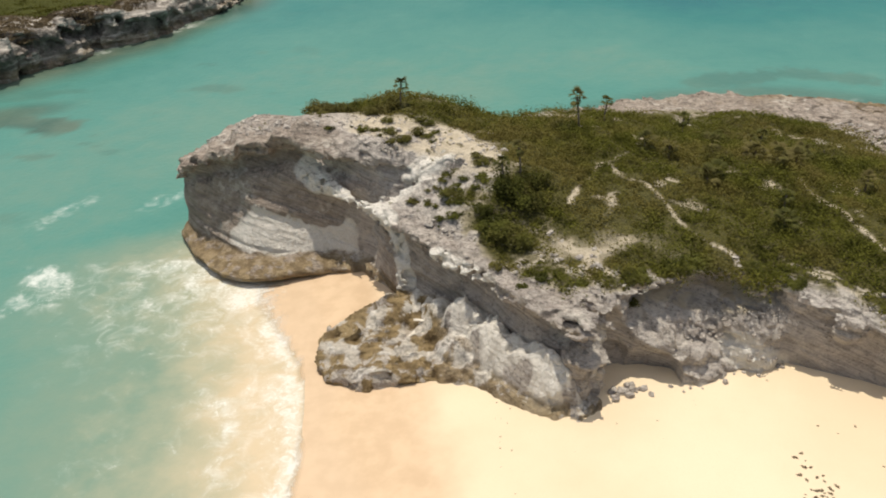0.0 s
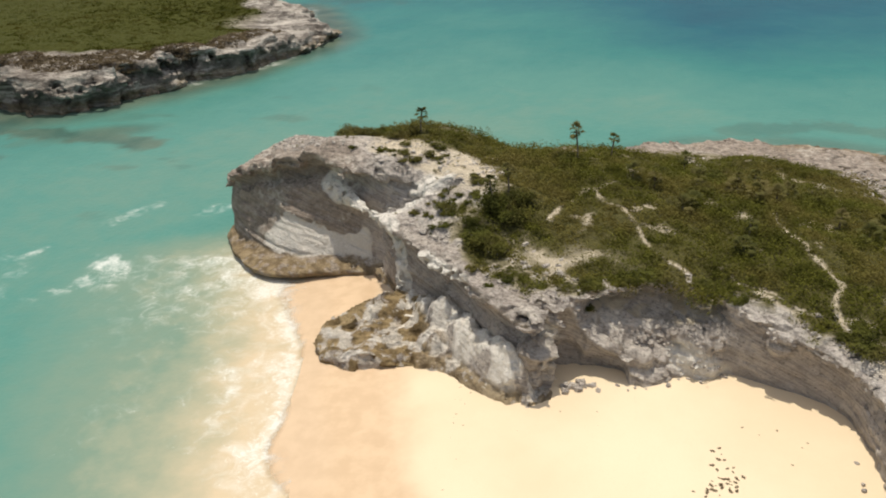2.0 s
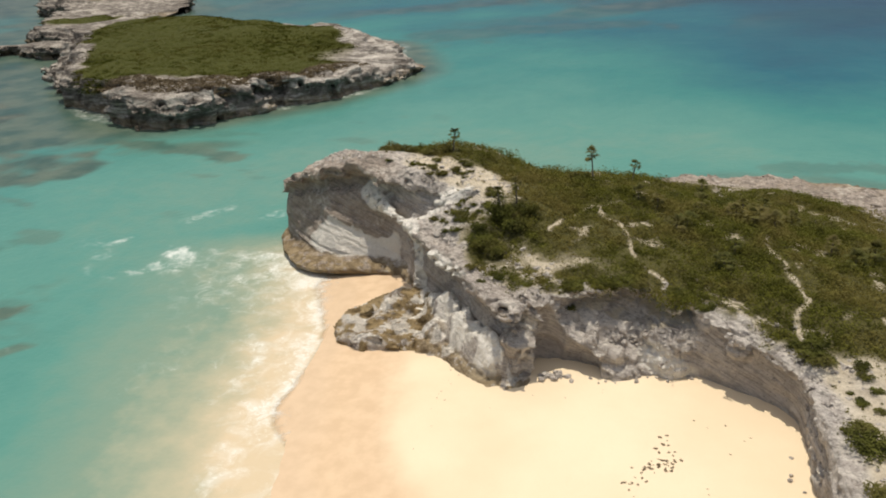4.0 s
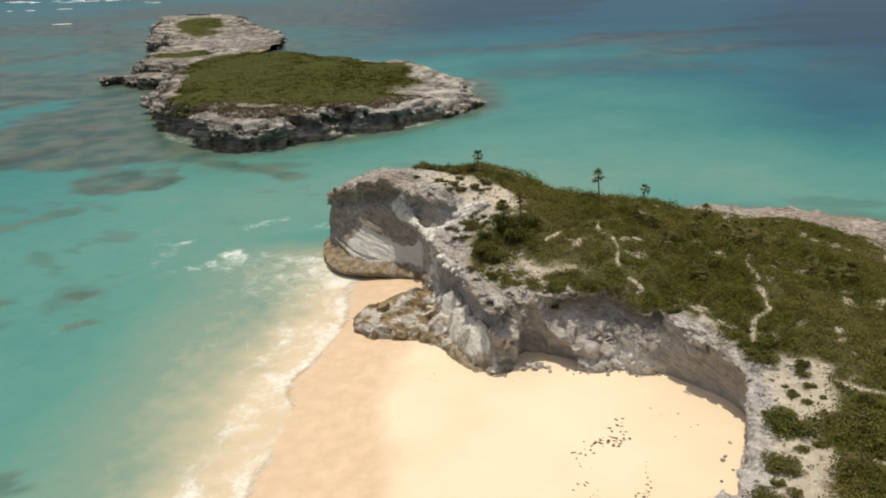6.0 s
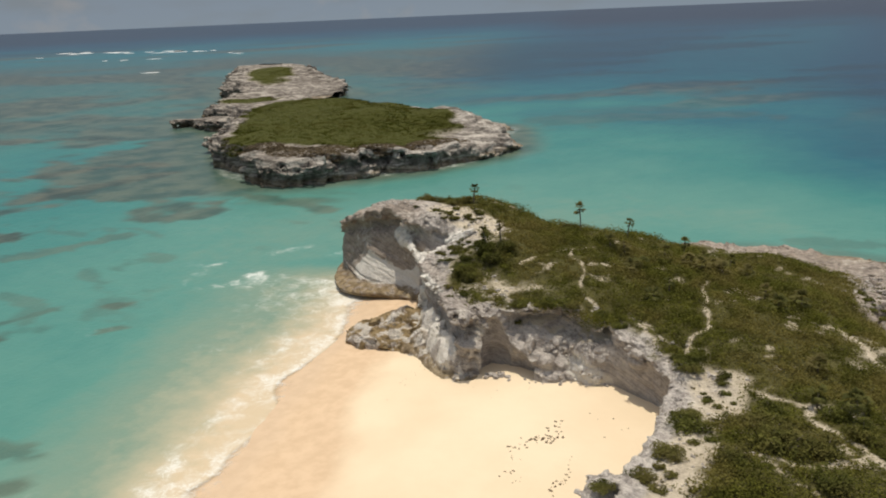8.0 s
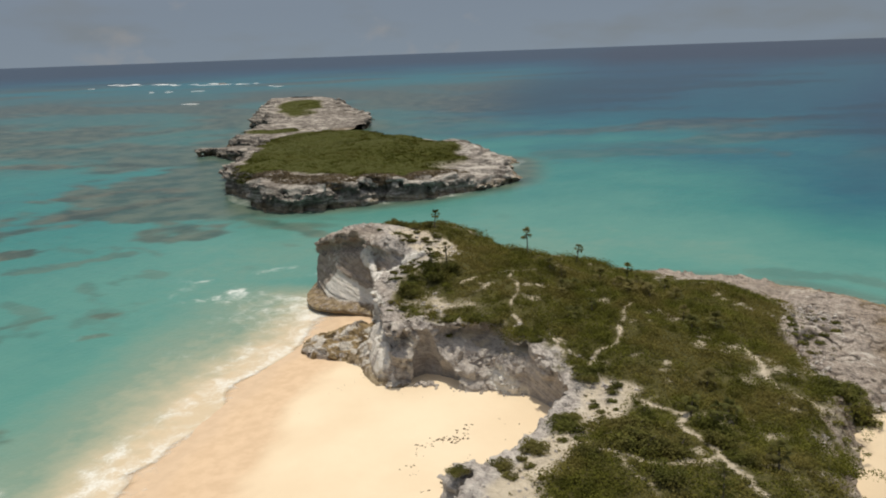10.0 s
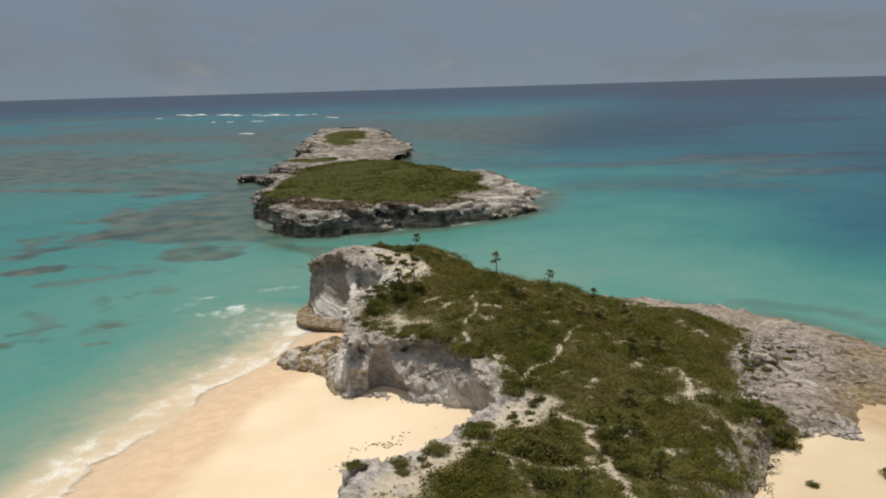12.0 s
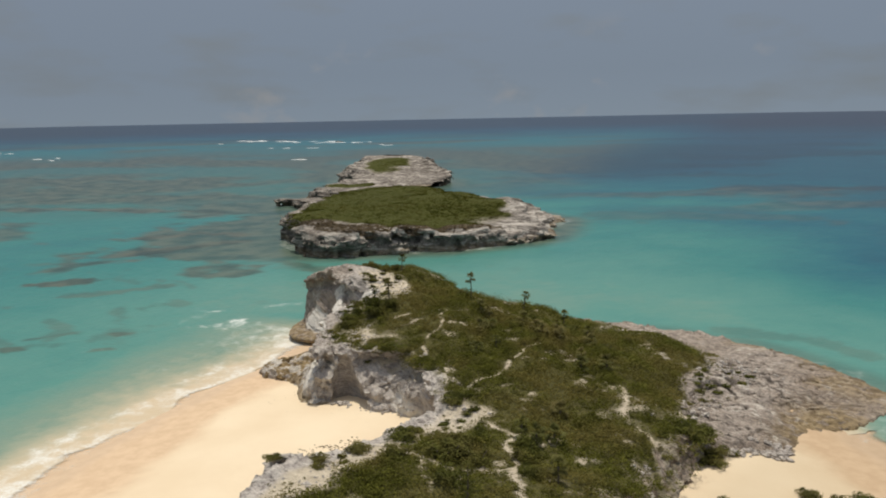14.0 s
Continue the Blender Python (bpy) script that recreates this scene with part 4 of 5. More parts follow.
for name, label, (xa, xb, ya, yb), h in PIECES:
    cv, cq = lay_rock(name, xa, xb, ya, yb, -1.6, 15.2 if name == "sea_cliff" else 11.0, h, headland_shape)
    piece = tagged(new(name, mesh_from(name, cv, cq, False)), label)
    piece.parent = headland
    rock_cover(piece.data, cv)
    all_q.append(cq + sum(len(a) for a in all_v))
    all_v.append(cv)

# ---- the fallen slab below the buttress ----
SLAB = rounded([(-11.4, 52.8), (-11.2, 49), (-8.6, 46.2), (-6.6, 45.2), (-4.6, 46.4), (-1, 46.0), (3.4, 43.6), (7.6, 40.4), (10.4, 42.0), (8, 46), (3, 51.5), (-2, 56.5), (-5, 57), (-6, 54.6), (-8.6, 54.4)], 1)
SLAB_SPOTS = [(-10, 50, 1.3), (-7, 47.5, 1.7), (-4, 52, 1.2), (-5.4, 55.2, 2.5), (-3, 48.4, 1.5), (-1.8, 53.0, 3.2), (0.6, 50.8, 4.6), (2.2, 49.0, 4.4), (3.7, 46.9, 4.1), (5.4, 45.0, 4.5), (7.1, 43.0, 4.0),
              (0.4, 48.2, 2.4), (-0.5, 46.9, 1.5), (1.6, 46.2, 1.6), (3.0, 44.9, 1.5), (4.8, 43.6, 1.6), (6.4, 42.2, 1.5), (8.2, 41.8, 1.2), (9.5, 42.2, 1.6)]


def slab_shape(xs, ys, zs):
    px, py = np.meshgrid(xs, ys, indexing="ij")
    d0, top = away(SLAB, px, py), levels(SLAB_SPOTS, px, py, 0.5) + 0.4 * fbm(px * 0.5, py * 0.5, 2.0, 4) + 0.3 * lattice(np.floor((px + 0.5 * py) / 1.6), np.floor((py - 0.5 * px) / 1.2), np.zeros(px.shape)) + 0.32 * lattice(np.floor((px + 0.4 * py) / 0.7), np.floor((py - 0.6 * px) / 0.6), np.ones(px.shape)) * smooth(-6, -2, px)
    crest = away([(-1.6, 52.2), (0.6, 50.2), (3.3, 46.7), (6.8, 42.9)], px, py, False)
    top = np.maximum(top, 3.5 + 0.8 * smooth(0, 4, px) + 0.6 * fbm(px * 0.5, py * 0.5, 8.0, 3) + 0.3 * lattice(np.floor((px + 0.4 * py) / 0.9), np.floor((py - 0.6 * px) / 0.8), np.ones(px.shape)) - 2.4 * np.clip(crest - 0.7, 0, None))
    f = np.empty((len(xs), len(ys), len(zs)), np.float32)
    for n, z in enumerate(zs):
        bulge = 0.7 * math.sin(min(max((z + 0.6) / 2.2, 0), 1) * math.pi) - 0.4
        block = lattice(np.floor((px + 0.3 * py) / 1.7), np.floor((py - 0.4 * px) / 1.4), np.full(px.shape, math.floor(z / 0.8)))
        d = d0 + bulge + 0.6 * fbm(px * 0.45, py * 0.45, z * 0.5, 4) + 0.35 * block
        f[:, :, n] = np.minimum(d, top - z + 0.25 * fbm(px * 1.1, py * 1.1, z, 3))
    return f


bv, bq = lay_rock("slab", -14, 13, 38, 59, -1.0, 6.6, 0.2, slab_shape)
slab = tagged(new("fallen_rock", mesh_from("fallen_rock", bv, bq, False)), "tan and white broken limestone slab on sand below the cliff", "rock")
number(slab.data, "pale", np.full(len(bv), 0.45))
number(slab.data, "growth", 1.25 * np.maximum(smooth(3, -3, bv[:, 0]), 0.8 * smooth(2.4, 1.6, bv[:, 2])) * (1 - 0.7 * smooth(0.2, 0.34, fbm(bv[:, 0] * 0.7, bv[:, 1] * 0.7, 9.0, 4))))
ridge = away([(-3.4, 53.8), (-1.6, 52.2), (0.6, 50.2), (3.3, 46.7), (6.8, 42.9)], bv[:, 0], bv[:, 1], False)
# ridge whitened in colour as if sunlit; scattered cream patches are the stone's own
number(slab.data, "fresh_lit", np.maximum(smooth(1.7, 1.0, ridge + 0.9 * fbm(bv[:, 0] * 0.5, bv[:, 1] * 0.5, 4.0, 3)), 0.75 * smooth(0.2, 0.34, fbm(bv[:, 0] * 0.7, bv[:, 1] * 0.7, 9.0, 4)) * smooth(1.0, 1.3, bv[:, 2])))
slab.data.materials.append(SLAB_ROCK)


# ---- leaves ----
rng = np.random.default_rng(7)


def foliage(centres, radii, heights, leaves, leaf):
    """Leaf diamonds on the upper shells of many shrubs: vertices and quads."""
    n = len(centres)
    leaves = np.broadcast_to(leaves, n)
    c = np.repeat(centres, leaves, 0)
    rr, hh = np.repeat(radii, leaves), np.repeat(heights, leaves)
    m = len(c)
    th, u = rng.uniform(0, 2 * np.pi, m), rng.uniform(-0.1, 1, m)
    flat = np.sqrt(np.clip(1 - u * u, 0, 1))
    shell = rng.uniform(0.55, 1.05, m)
    lob = 1 + 0.3 * np.sin(3 * th + np.repeat(rng.uniform(0, 6, n), leaves)) + 0.15 * np.sin(7 * th)
    p = c + np.stack([rr * lob * flat * shell * np.cos(th), rr * lob * flat * shell * np.sin(th), hh * (u * shell)], 1)
    a = rng.normal(size=(m, 3))
    a[:, 2] *= 0.4
    a /= np.linalg.norm(a, axis=1)[:, None]
    b = np.cross(a, rng.normal(size=(m, 3)) * (0.7, 0.7, 1.0))
    b /= np.linalg.norm(b, axis=1)[:, None]
    s = leaf * rng.uniform(0.6, 1.3, m)[:, None]
    v = np.stack([p - a * s, p - b * s * 0.55, p + a * s, p + b * s * 0.55], 1).reshape(-1, 3)
    return v, np.arange(4 * m).reshape(-1, 4)


# ---- the islands ----
def island_shape(edge, spots, rough, grain, inset, rim=3.0):
    def shape(xs, ys, zs):
        px, py = np.meshgrid(xs, ys, indexing="ij")
        d0, top = away(edge, px, py), levels(spots, px, py, 60) + 0.4 * fbm(px * 0.05, py * 0.05, 3.0, 3)
        cell = lattice(np.floor((px + 0.4 * py) / 7), np.floor((py - 0.4 * px) / 5), np.zeros(px.shape))
        d0 = d0 + 3.0 * fbm(px * 0.05, py * 0.05, 43.0, 4) + 1.3 * cell
        slope = rim + 2.8 * smooth(160, 146, py) * smooth(-58, -68, px) + 0.62 * np.clip(d0, 0, None) + 1.6 * fbm(px * 0.06, py * 0.06, 33.0, 3) + 0.8 * cell
        top = np.minimum(top, slope)
        t = top / 1.5 + 1.3 * fbm(px * 0.035, py * 0.035, 53.0, 3)
        ledge = (np.floor(t) + smooth(0.0, 0.2, t - np.floor(t)) - 1.3 * fbm(px * 0.035, py * 0.035, 53.0, 3)) * 1.5 - 0.6
        top = top + (ledge - top) * smooth(14, 9, d0)
        bent, broad = fbm(px * 0.03, py * 0.03, 7.0, 3), 0.35 + 1.1 * smooth(-0.3, 0.35, fbm(px * 0.022, py * 0.022, 15.0, 3))
        f = np.empty((len(xs), len(ys), len(zs)), np.float32)
        for n, z in enumerate(zs):
            t = (z + 2.4 * bent + 0.02 * px) / 1.9
            lean = np.clip((np.floor(t) + smooth(0.55, 1.0, t - np.floor(t))) * 1.9 / np.maximum(top, 0.6), 0, 1)
            d = rock_body(px, py, np.full(px.shape, z), d0 - inset * broad * lean, top, rough, 0.6, grain, 1.1)
            f[:, :, n] = np.minimum(d, (top - z) * 1.2)
        return f
    return shape


TURF_EDGE = rounded([(-104, 131), (-118, 150), (-136, 172), (-172, 222), (-160, 234), (-111, 226), (-88, 216), (-76, 202), (-65, 173), (-60, 162), (-66, 149), (-77, 140.5), (-94, 135)], 1)
ISLAND_SPOTS = [(-96, 128, 7.6), (-103, 133, 7.6), (-75, 135, 6.6), (-59, 163, 5.6), (-76, 201, 8.8), (-60, 188, 3.4), (-58, 205, 2.2), (-62, 222, 0.8), (-120, 160, 8.8), (-100, 190, 9.6),
                (-130, 215, 9.4), (-165, 235, 7.0), (-195, 245, 5.2), (-50, 172, 2.6), (-54, 178, 3.8), (-122, 230, 6.4), (-95, 225, 6.2), (-214, 252, 4.6), (-228, 270, 4.2), (-206, 268, 2.8)]
for nm, edge, spots, box, h, text in (
        ("island", ISLAND, ISLAND_SPOTS, (-246, -38, 112, 288, -1.5, 11.5), 0.95, "low rocky island with a green turf top and dark wet foot"),
        ("rock_spur", SPUR, [(-196, 199, 2.6), (-180, 197, 3.6), (-165, 197, 4.0)], (-204, -154, 184, 210, -1.5, 5.5), 0.8, "flat dark limestone ledge in the sea beside the island"),
        ("islet", ISLET, [(-322, 370, 9.6), (-300, 372, 11.2), (-270, 350, 10.4), (-262, 318, 9.6), (-240, 326, 8.2), (-212, 316, 4.6), (-204, 292, 3.0), (-188, 281, 1.2), (-252, 296, 8.0), (-225, 292, 5.4), (-240, 345, 5.0)], (-340, -188, 274, 406, -1.5, 11.5), 1.3, "bare stepped limestone islet with a small patch of turf")):
    iv, iq = lay_rock(nm, *box, h * 0.6, island_shape(edge, spots, 1.05, 1.5, 3.0, 4.6 if nm == "islet" else 3.0))
    ob = tagged(new(nm, mesh_from(nm, iv, iq, False)), text, "island")
    inner = away(edge, iv[:, 0], iv[:, 1])
    turf = smooth(3.5, 7, inner + 3 * fbm(iv[:, 0] * 0.06, iv[:, 1] * 0.06, 1.0, 3)) * smooth(4.8, 6.4, iv[:, 2] + 0.8 * fbm(iv[:, 0] * 0.1, iv[:, 1] * 0.1, 4.0, 2)) * (nm != "rock_spur")
    if nm == "island":
        turf = smooth(-0.8, 0.8, away(TURF_EDGE, iv[:, 0], iv[:, 1]) + 2.0 + 3.5 * fbm(iv[:, 0] * 0.12, iv[:, 1] * 0.12, 1.0, 3)) * smooth(3.5, 5, iv[:, 2])
        turf = np.maximum(turf, smooth(1.1, 0.8, np.hypot((iv[:, 0] + 194) / 20, (iv[:, 1] - 242) / 13)) * smooth(3.5, 5, iv[:, 2]))
    if nm == "islet":
        turf = turf * smooth(1.1, 0.85, np.hypot((-0.69 * (iv[:, 0] + 256) + 0.72 * (iv[:, 1] - 328)) / 34, (0.72 * (iv[:, 0] + 256) + 0.69 * (iv[:, 1] - 328)) / 15) + 0.35 * fbm(iv[:, 0] * 0.06, iv[:, 1] * 0.06, 6.0, 2))
    # pale rises to the east: sunlit ledges there put into the colour
    number(ob.data, "growth", np.full(len(iv), 0.6)), number(ob.data, "scrub", turf), number(ob.data, "soil", turf * 0.5), number(ob.data, "pale", smooth(-80, -60, iv[:, 0]) * 0.36 + 0.34)
    ob.data.materials.append(ISLAND_ROCK)
    if nm != "rock_spur":
        grassy = iv[turf > 0.55]
        pick = grassy[rng.integers(0, len(grassy), 7600 if nm == "island" else 800)] + rng.normal(0, 0.5, (7600 if nm == "island" else 800, 3)) * (1, 1, 0)
        gv, gf = foliage(pick - (0, 0, 0.15), rng.uniform(0.8, 1.7, len(pick)), rng.uniform(0.07, 0.18, len(pick)), 30, 0.2)
        mat = new("turf", mesh_from("turf", gv, gf, False))
        mat.data.materials.append(TURF)
        mat.parent = ob
        tagged(mat, "dense olive-green turf and low shrubs")
    if nm == "island":
        lie = away(ISLAND, iv[:, 0], iv[:, 1]) + 2.0 * fbm(iv[:, 0] * 0.1, iv[:, 1] * 0.1, 21.0, 3)
        faded = iv[(lie > 3.2) & (lie < 13) & (turf < 0.6) & (iv[:, 2] > 4.4) & (iv[:, 1] < 172) & (iv[:, 0] > -112)]
        pick = faded[rng.integers(0, len(faded), 2200)] + rng.normal(0, 0.4, (2200, 3)) * (1, 1, 0)
        gv, gf = foliage(pick - (0, 0, 0.1), rng.uniform(0.5, 1.2, len(pick)), rng.uniform(0.15, 0.35, len(pick)), 16, 0.22)
        mat = new("dry_grass", mesh_from("dry_grass", gv, gf, False))
        mat.data.materials.append(HAY)
        mat.parent = ob
        tagged(mat, "brown dead grass along the cliff edge")


# ---- scrub ----
def sow(count, box):
    x, y = rng.uniform(box[0], box[1], count), rng.uniform(box[2], box[3], count)
    keep = rng.uniform(0, 1, count) < scrub_cover(x, y) ** 1.5
    return x[keep], y[keep]


fx, fy = sow(35000, (-20, 66, -54, 97))
tall = np.clip(0.5 + 0.55 * fbm(fx * 0.13, fy * 0.13, 20.0, 3) + rng.normal(0, 0.16, len(fx)), 0.22, 1.7)
wide = np.clip(rng.lognormal(-0.45, 0.4, len(fx)), 0.3, 1.5) * (0.75 + 0.35 * tall)
room = np.clip(path_gap(fx, fy) + 0.1, 0.12, None)
wide, tall = np.minimum(wide, room), np.minimum(tall, 0.25 + room)
bx, by = sow(1300, (0, 58, 12, 86))
fx, fy = np.concatenate([fx, bx]), np.concatenate([fy, by])
room = np.clip(path_gap(bx, by) + 0.2, 0.3, None)
wide = np.concatenate([wide, np.minimum(rng.uniform(1.0, 2.0, len(bx)), room)])
tall = np.concatenate([tall, np.minimum(rng.uniform(0.8, 1.5, len(bx)), 0.4 + room)])
fz = top_height(fx, fy) - 0.1
v, q = foliage(np.stack([fx, fy, fz], 1), wide, tall, np.where(fy > 8, np.clip(100 * wide ** 1.6, 24, 210), 16).astype(int), 0.1)
scrub = tagged(new("coastal_scrub", mesh_from("coastal_scrub", v, q, False)), "dense low olive-green coastal scrub with sandy gaps", "scrub", kind="stuff")
scrub.data.materials.append(SCRUB)


tx, ty = rng.uniform(-22, 66, 9000), rng.uniform(8, 92, 9000)
bare = (1 - scrub_cover(tx, ty)) * smooth(0.4, 1.6, away(BROW, tx, ty)) * (0.35 + 0.65 * smooth(-0.1, 0.5, fbm(tx * 0.25, ty * 0.25, 41.0, 3)))
pick = rng.uniform(0, 1, len(tx)) < bare * np.where(tx > 56, 0.12, 0.55)
tx, ty = tx[pick], ty[pick]
v, q = foliage(np.stack([tx, ty, top_height(tx, ty) - 0.06], 1), rng.uniform(0.12, 0.38, len(tx)), rng.uniform(0.1, 0.3, len(tx)), 22, 0.075)
tufts = tagged(new("dry_tufts", mesh_from("dry_tufts", v, q, False)), "sparse dry tufts and seedlings on bare rock and sand", "tufts", kind="stuff")
tufts.data.materials.append(SCRUB)


# ---- broken stone strewn over the bare ground behind the rims ----
def rubble(x, y, z, size):
    """Small angular stones as one mesh: lopsided eight-cornered blocks."""
    n = len(x)
    corner = np.array([(-1, -1, -1), (1, -1, -1), (1, 1, -1), (-1, 1, -1), (-1, -1, 1), (1, -1, 1), (1, 1, 1), (-1, 1, 1)], float)
    c = corner[None] * np.where(corner[None, :, 2:] > 0, 0.62, 1.0) + rng.normal(0, 0.22, (n, 8, 3))
    c = c * (size[:, None] * rng.uniform(0.6, 1.3, (n, 3)))[:, None] * (1, 1, 0.6)
    a = rng.uniform(0, 6.28, n)
    ca, sa = np.cos(a)[:, None], np.sin(a)[:, None]
    v = np.stack([ca * c[..., 0] - sa * c[..., 1] + x[:, None], sa * c[..., 0] + ca * c[..., 1] + y[:, None], c[..., 2] + z[:, None]], -1).reshape(-1, 3)
    f = np.array([(0, 3, 2, 1), (4, 5, 6, 7), (0, 1, 5, 4), (1, 2, 6, 5), (2, 3, 7, 6), (3, 0, 4, 7)])
    return v, (f[None] + 8 * np.arange(n)[:, None, None]).reshape(-1, 4)


rx, ry = rng.uniform(-28, 62, 60000), rng.uniform(10, 92, 60000)
edge_d = away(BROW, rx, ry)
loose = (1 - scrub_cover(rx, ry)) * smooth(0.2, 0.8, edge_d) * smooth(9, 2, edge_d) * (0.15 + 0.85 * smooth(-0.2, 0.4, fbm(rx * 0.3, ry * 0.3, 61.0, 3))) * np.where(rx > 44, 0.35, np.where(ry < 41, 0.25, 0.8))
keep = rng.uniform(0, 1, len(rx)) < loose
rx, ry = rx[keep], ry[keep]
v, q = rubble(rx, ry, top_height(rx, ry) + 0.03, np.clip(rng.lognormal(-2.3, 0.55, len(rx)), 0.05, 0.42))
gravel = tagged(new("loose_stones", mesh_from("loose_stones", v, q, False)), "loose angular limestone rubble strewn on bare sandy rock", "stones", kind="stuff")
number(gravel.data, "pale", np.full(len(v), 0.7))
gravel.data.materials.append(limestone("rubble_limestone", 0.3, 0.0, False, 0.5))


# ---- bushes, palms and loose things ----
LANDFORM = BVHTree.FromPolygons(np.concatenate(all_v).tolist(), np.concatenate(all_q).tolist())
SLABFORM = BVHTree.FromPolygons(bv.tolist(), bq.tolist())


def ground_at(x, y, tops=True):
    """Height of the uppermost surface at a spot."""
    z = float(sand_height(np.array([x]), np.array([y]))[0])
    for form in (LANDFORM, SLABFORM) if tops else ():
        hit = form.ray_cast(Vector((x, y, 40)), Vector((0, 0, -1)))[0]
        if hit:
            z = max(z, hit.z)
    return z


def part(name, me, mat, parent, label=""):
    ob = new(name, me)
    if mat and not me.materials:
        me.materials.append(mat)
    ob.parent = parent
    return tagged(ob, label)


def tube(path, radii, sides=7):
    """A tapered tube along a path: vertices and quads."""
    path = np.array(path, float)
    verts, faces = [], []
    for n, (p, r) in enumerate(zip(path, radii)):
        d = path[min(n + 1, len(path) - 1)] - path[max(n - 1, 0)]
        d /= np.linalg.norm(d)
        a = np.cross(d, (0.3, 0.9, 0.1))
        a /= np.linalg.norm(a)
        b = np.cross(d, a)
        for k in range(sides):
            t = 2 * math.pi * k / sides
            verts.append(p + r * (a * math.cos(t) + b * math.sin(t)))
    for n in range(len(path) - 1):
        for k in range(sides):
            o, e = n * sides, (k + 1) % sides
            faces.append((o + k, o + e, o + sides + e, o + sides + k))
    return np.array(verts), np.array(faces)


def joined(pieces):
    vs, fs, n = [], [], 0
    for v, f in pieces:
        vs.append(v), fs.append(f + n)
        n += len(v)
    return np.concatenate(vs), np.concatenate(fs)


def bush_kind(seed, leaves=185, leaf=0.064):
    """One bush a metre in radius and height: forked stems and a lumpy crown of leaves."""
    r = random.Random(seed)
    stems, tips = [], []
    for k in range(6):
        a = 2 * math.pi * k / 6 + r.uniform(-0.4, 0.4)
        tip = (0.6 * math.cos(a), 0.6 * math.sin(a), r.uniform(0.45, 0.8))
        stems.append(tube([(0.04 * math.cos(a), 0.04 * math.sin(a), -0.12), (0.22 * math.cos(a), 0.22 * math.sin(a), 0.25), tip], (0.05, 0.035, 0.012), 5))
        tips.append(tip)
    lumps = np.array(tips + [(r.uniform(-0.35, 0.35), r.uniform(-0.35, 0.35), r.uniform(0.35, 0.62)) for _ in range(7)])
    lumps[:, 2] -= 0.3
    crown = foliage(lumps, np.array([r.uniform(0.3, 0.48) for _ in lumps]), np.array([r.uniform(0.3, 0.5) for _ in lumps]), leaves, leaf)
    return mesh_from("stem", *joined(stems)), mesh_from("crown", *crown, False)


BUSH_KINDS = [bush_kind(k) for k in range(4)]
SHRUB_KINDS = [bush_kind(k + 9, 48, 0.12) for k in range(4)]


def bush(x, y, wide, high, group, label, turn=0.0, z=None):
    z = ground_at(x, y) if z is None else z
    root = tagged(new("bush"), label, "bush", group)
    stem, crown = (BUSH_KINDS if wide > 0.9 else SHRUB_KINDS)[int(turn * 7) % 4]
    part("stem", stem, BARK, root)
    part("crown", crown, BUSH, root)
    root.matrix_world = pose(x, y, z - 0.04, 0, 0, turn * 57) @ Matrix.Diagonal((wide, wide, high, 1))
    return root


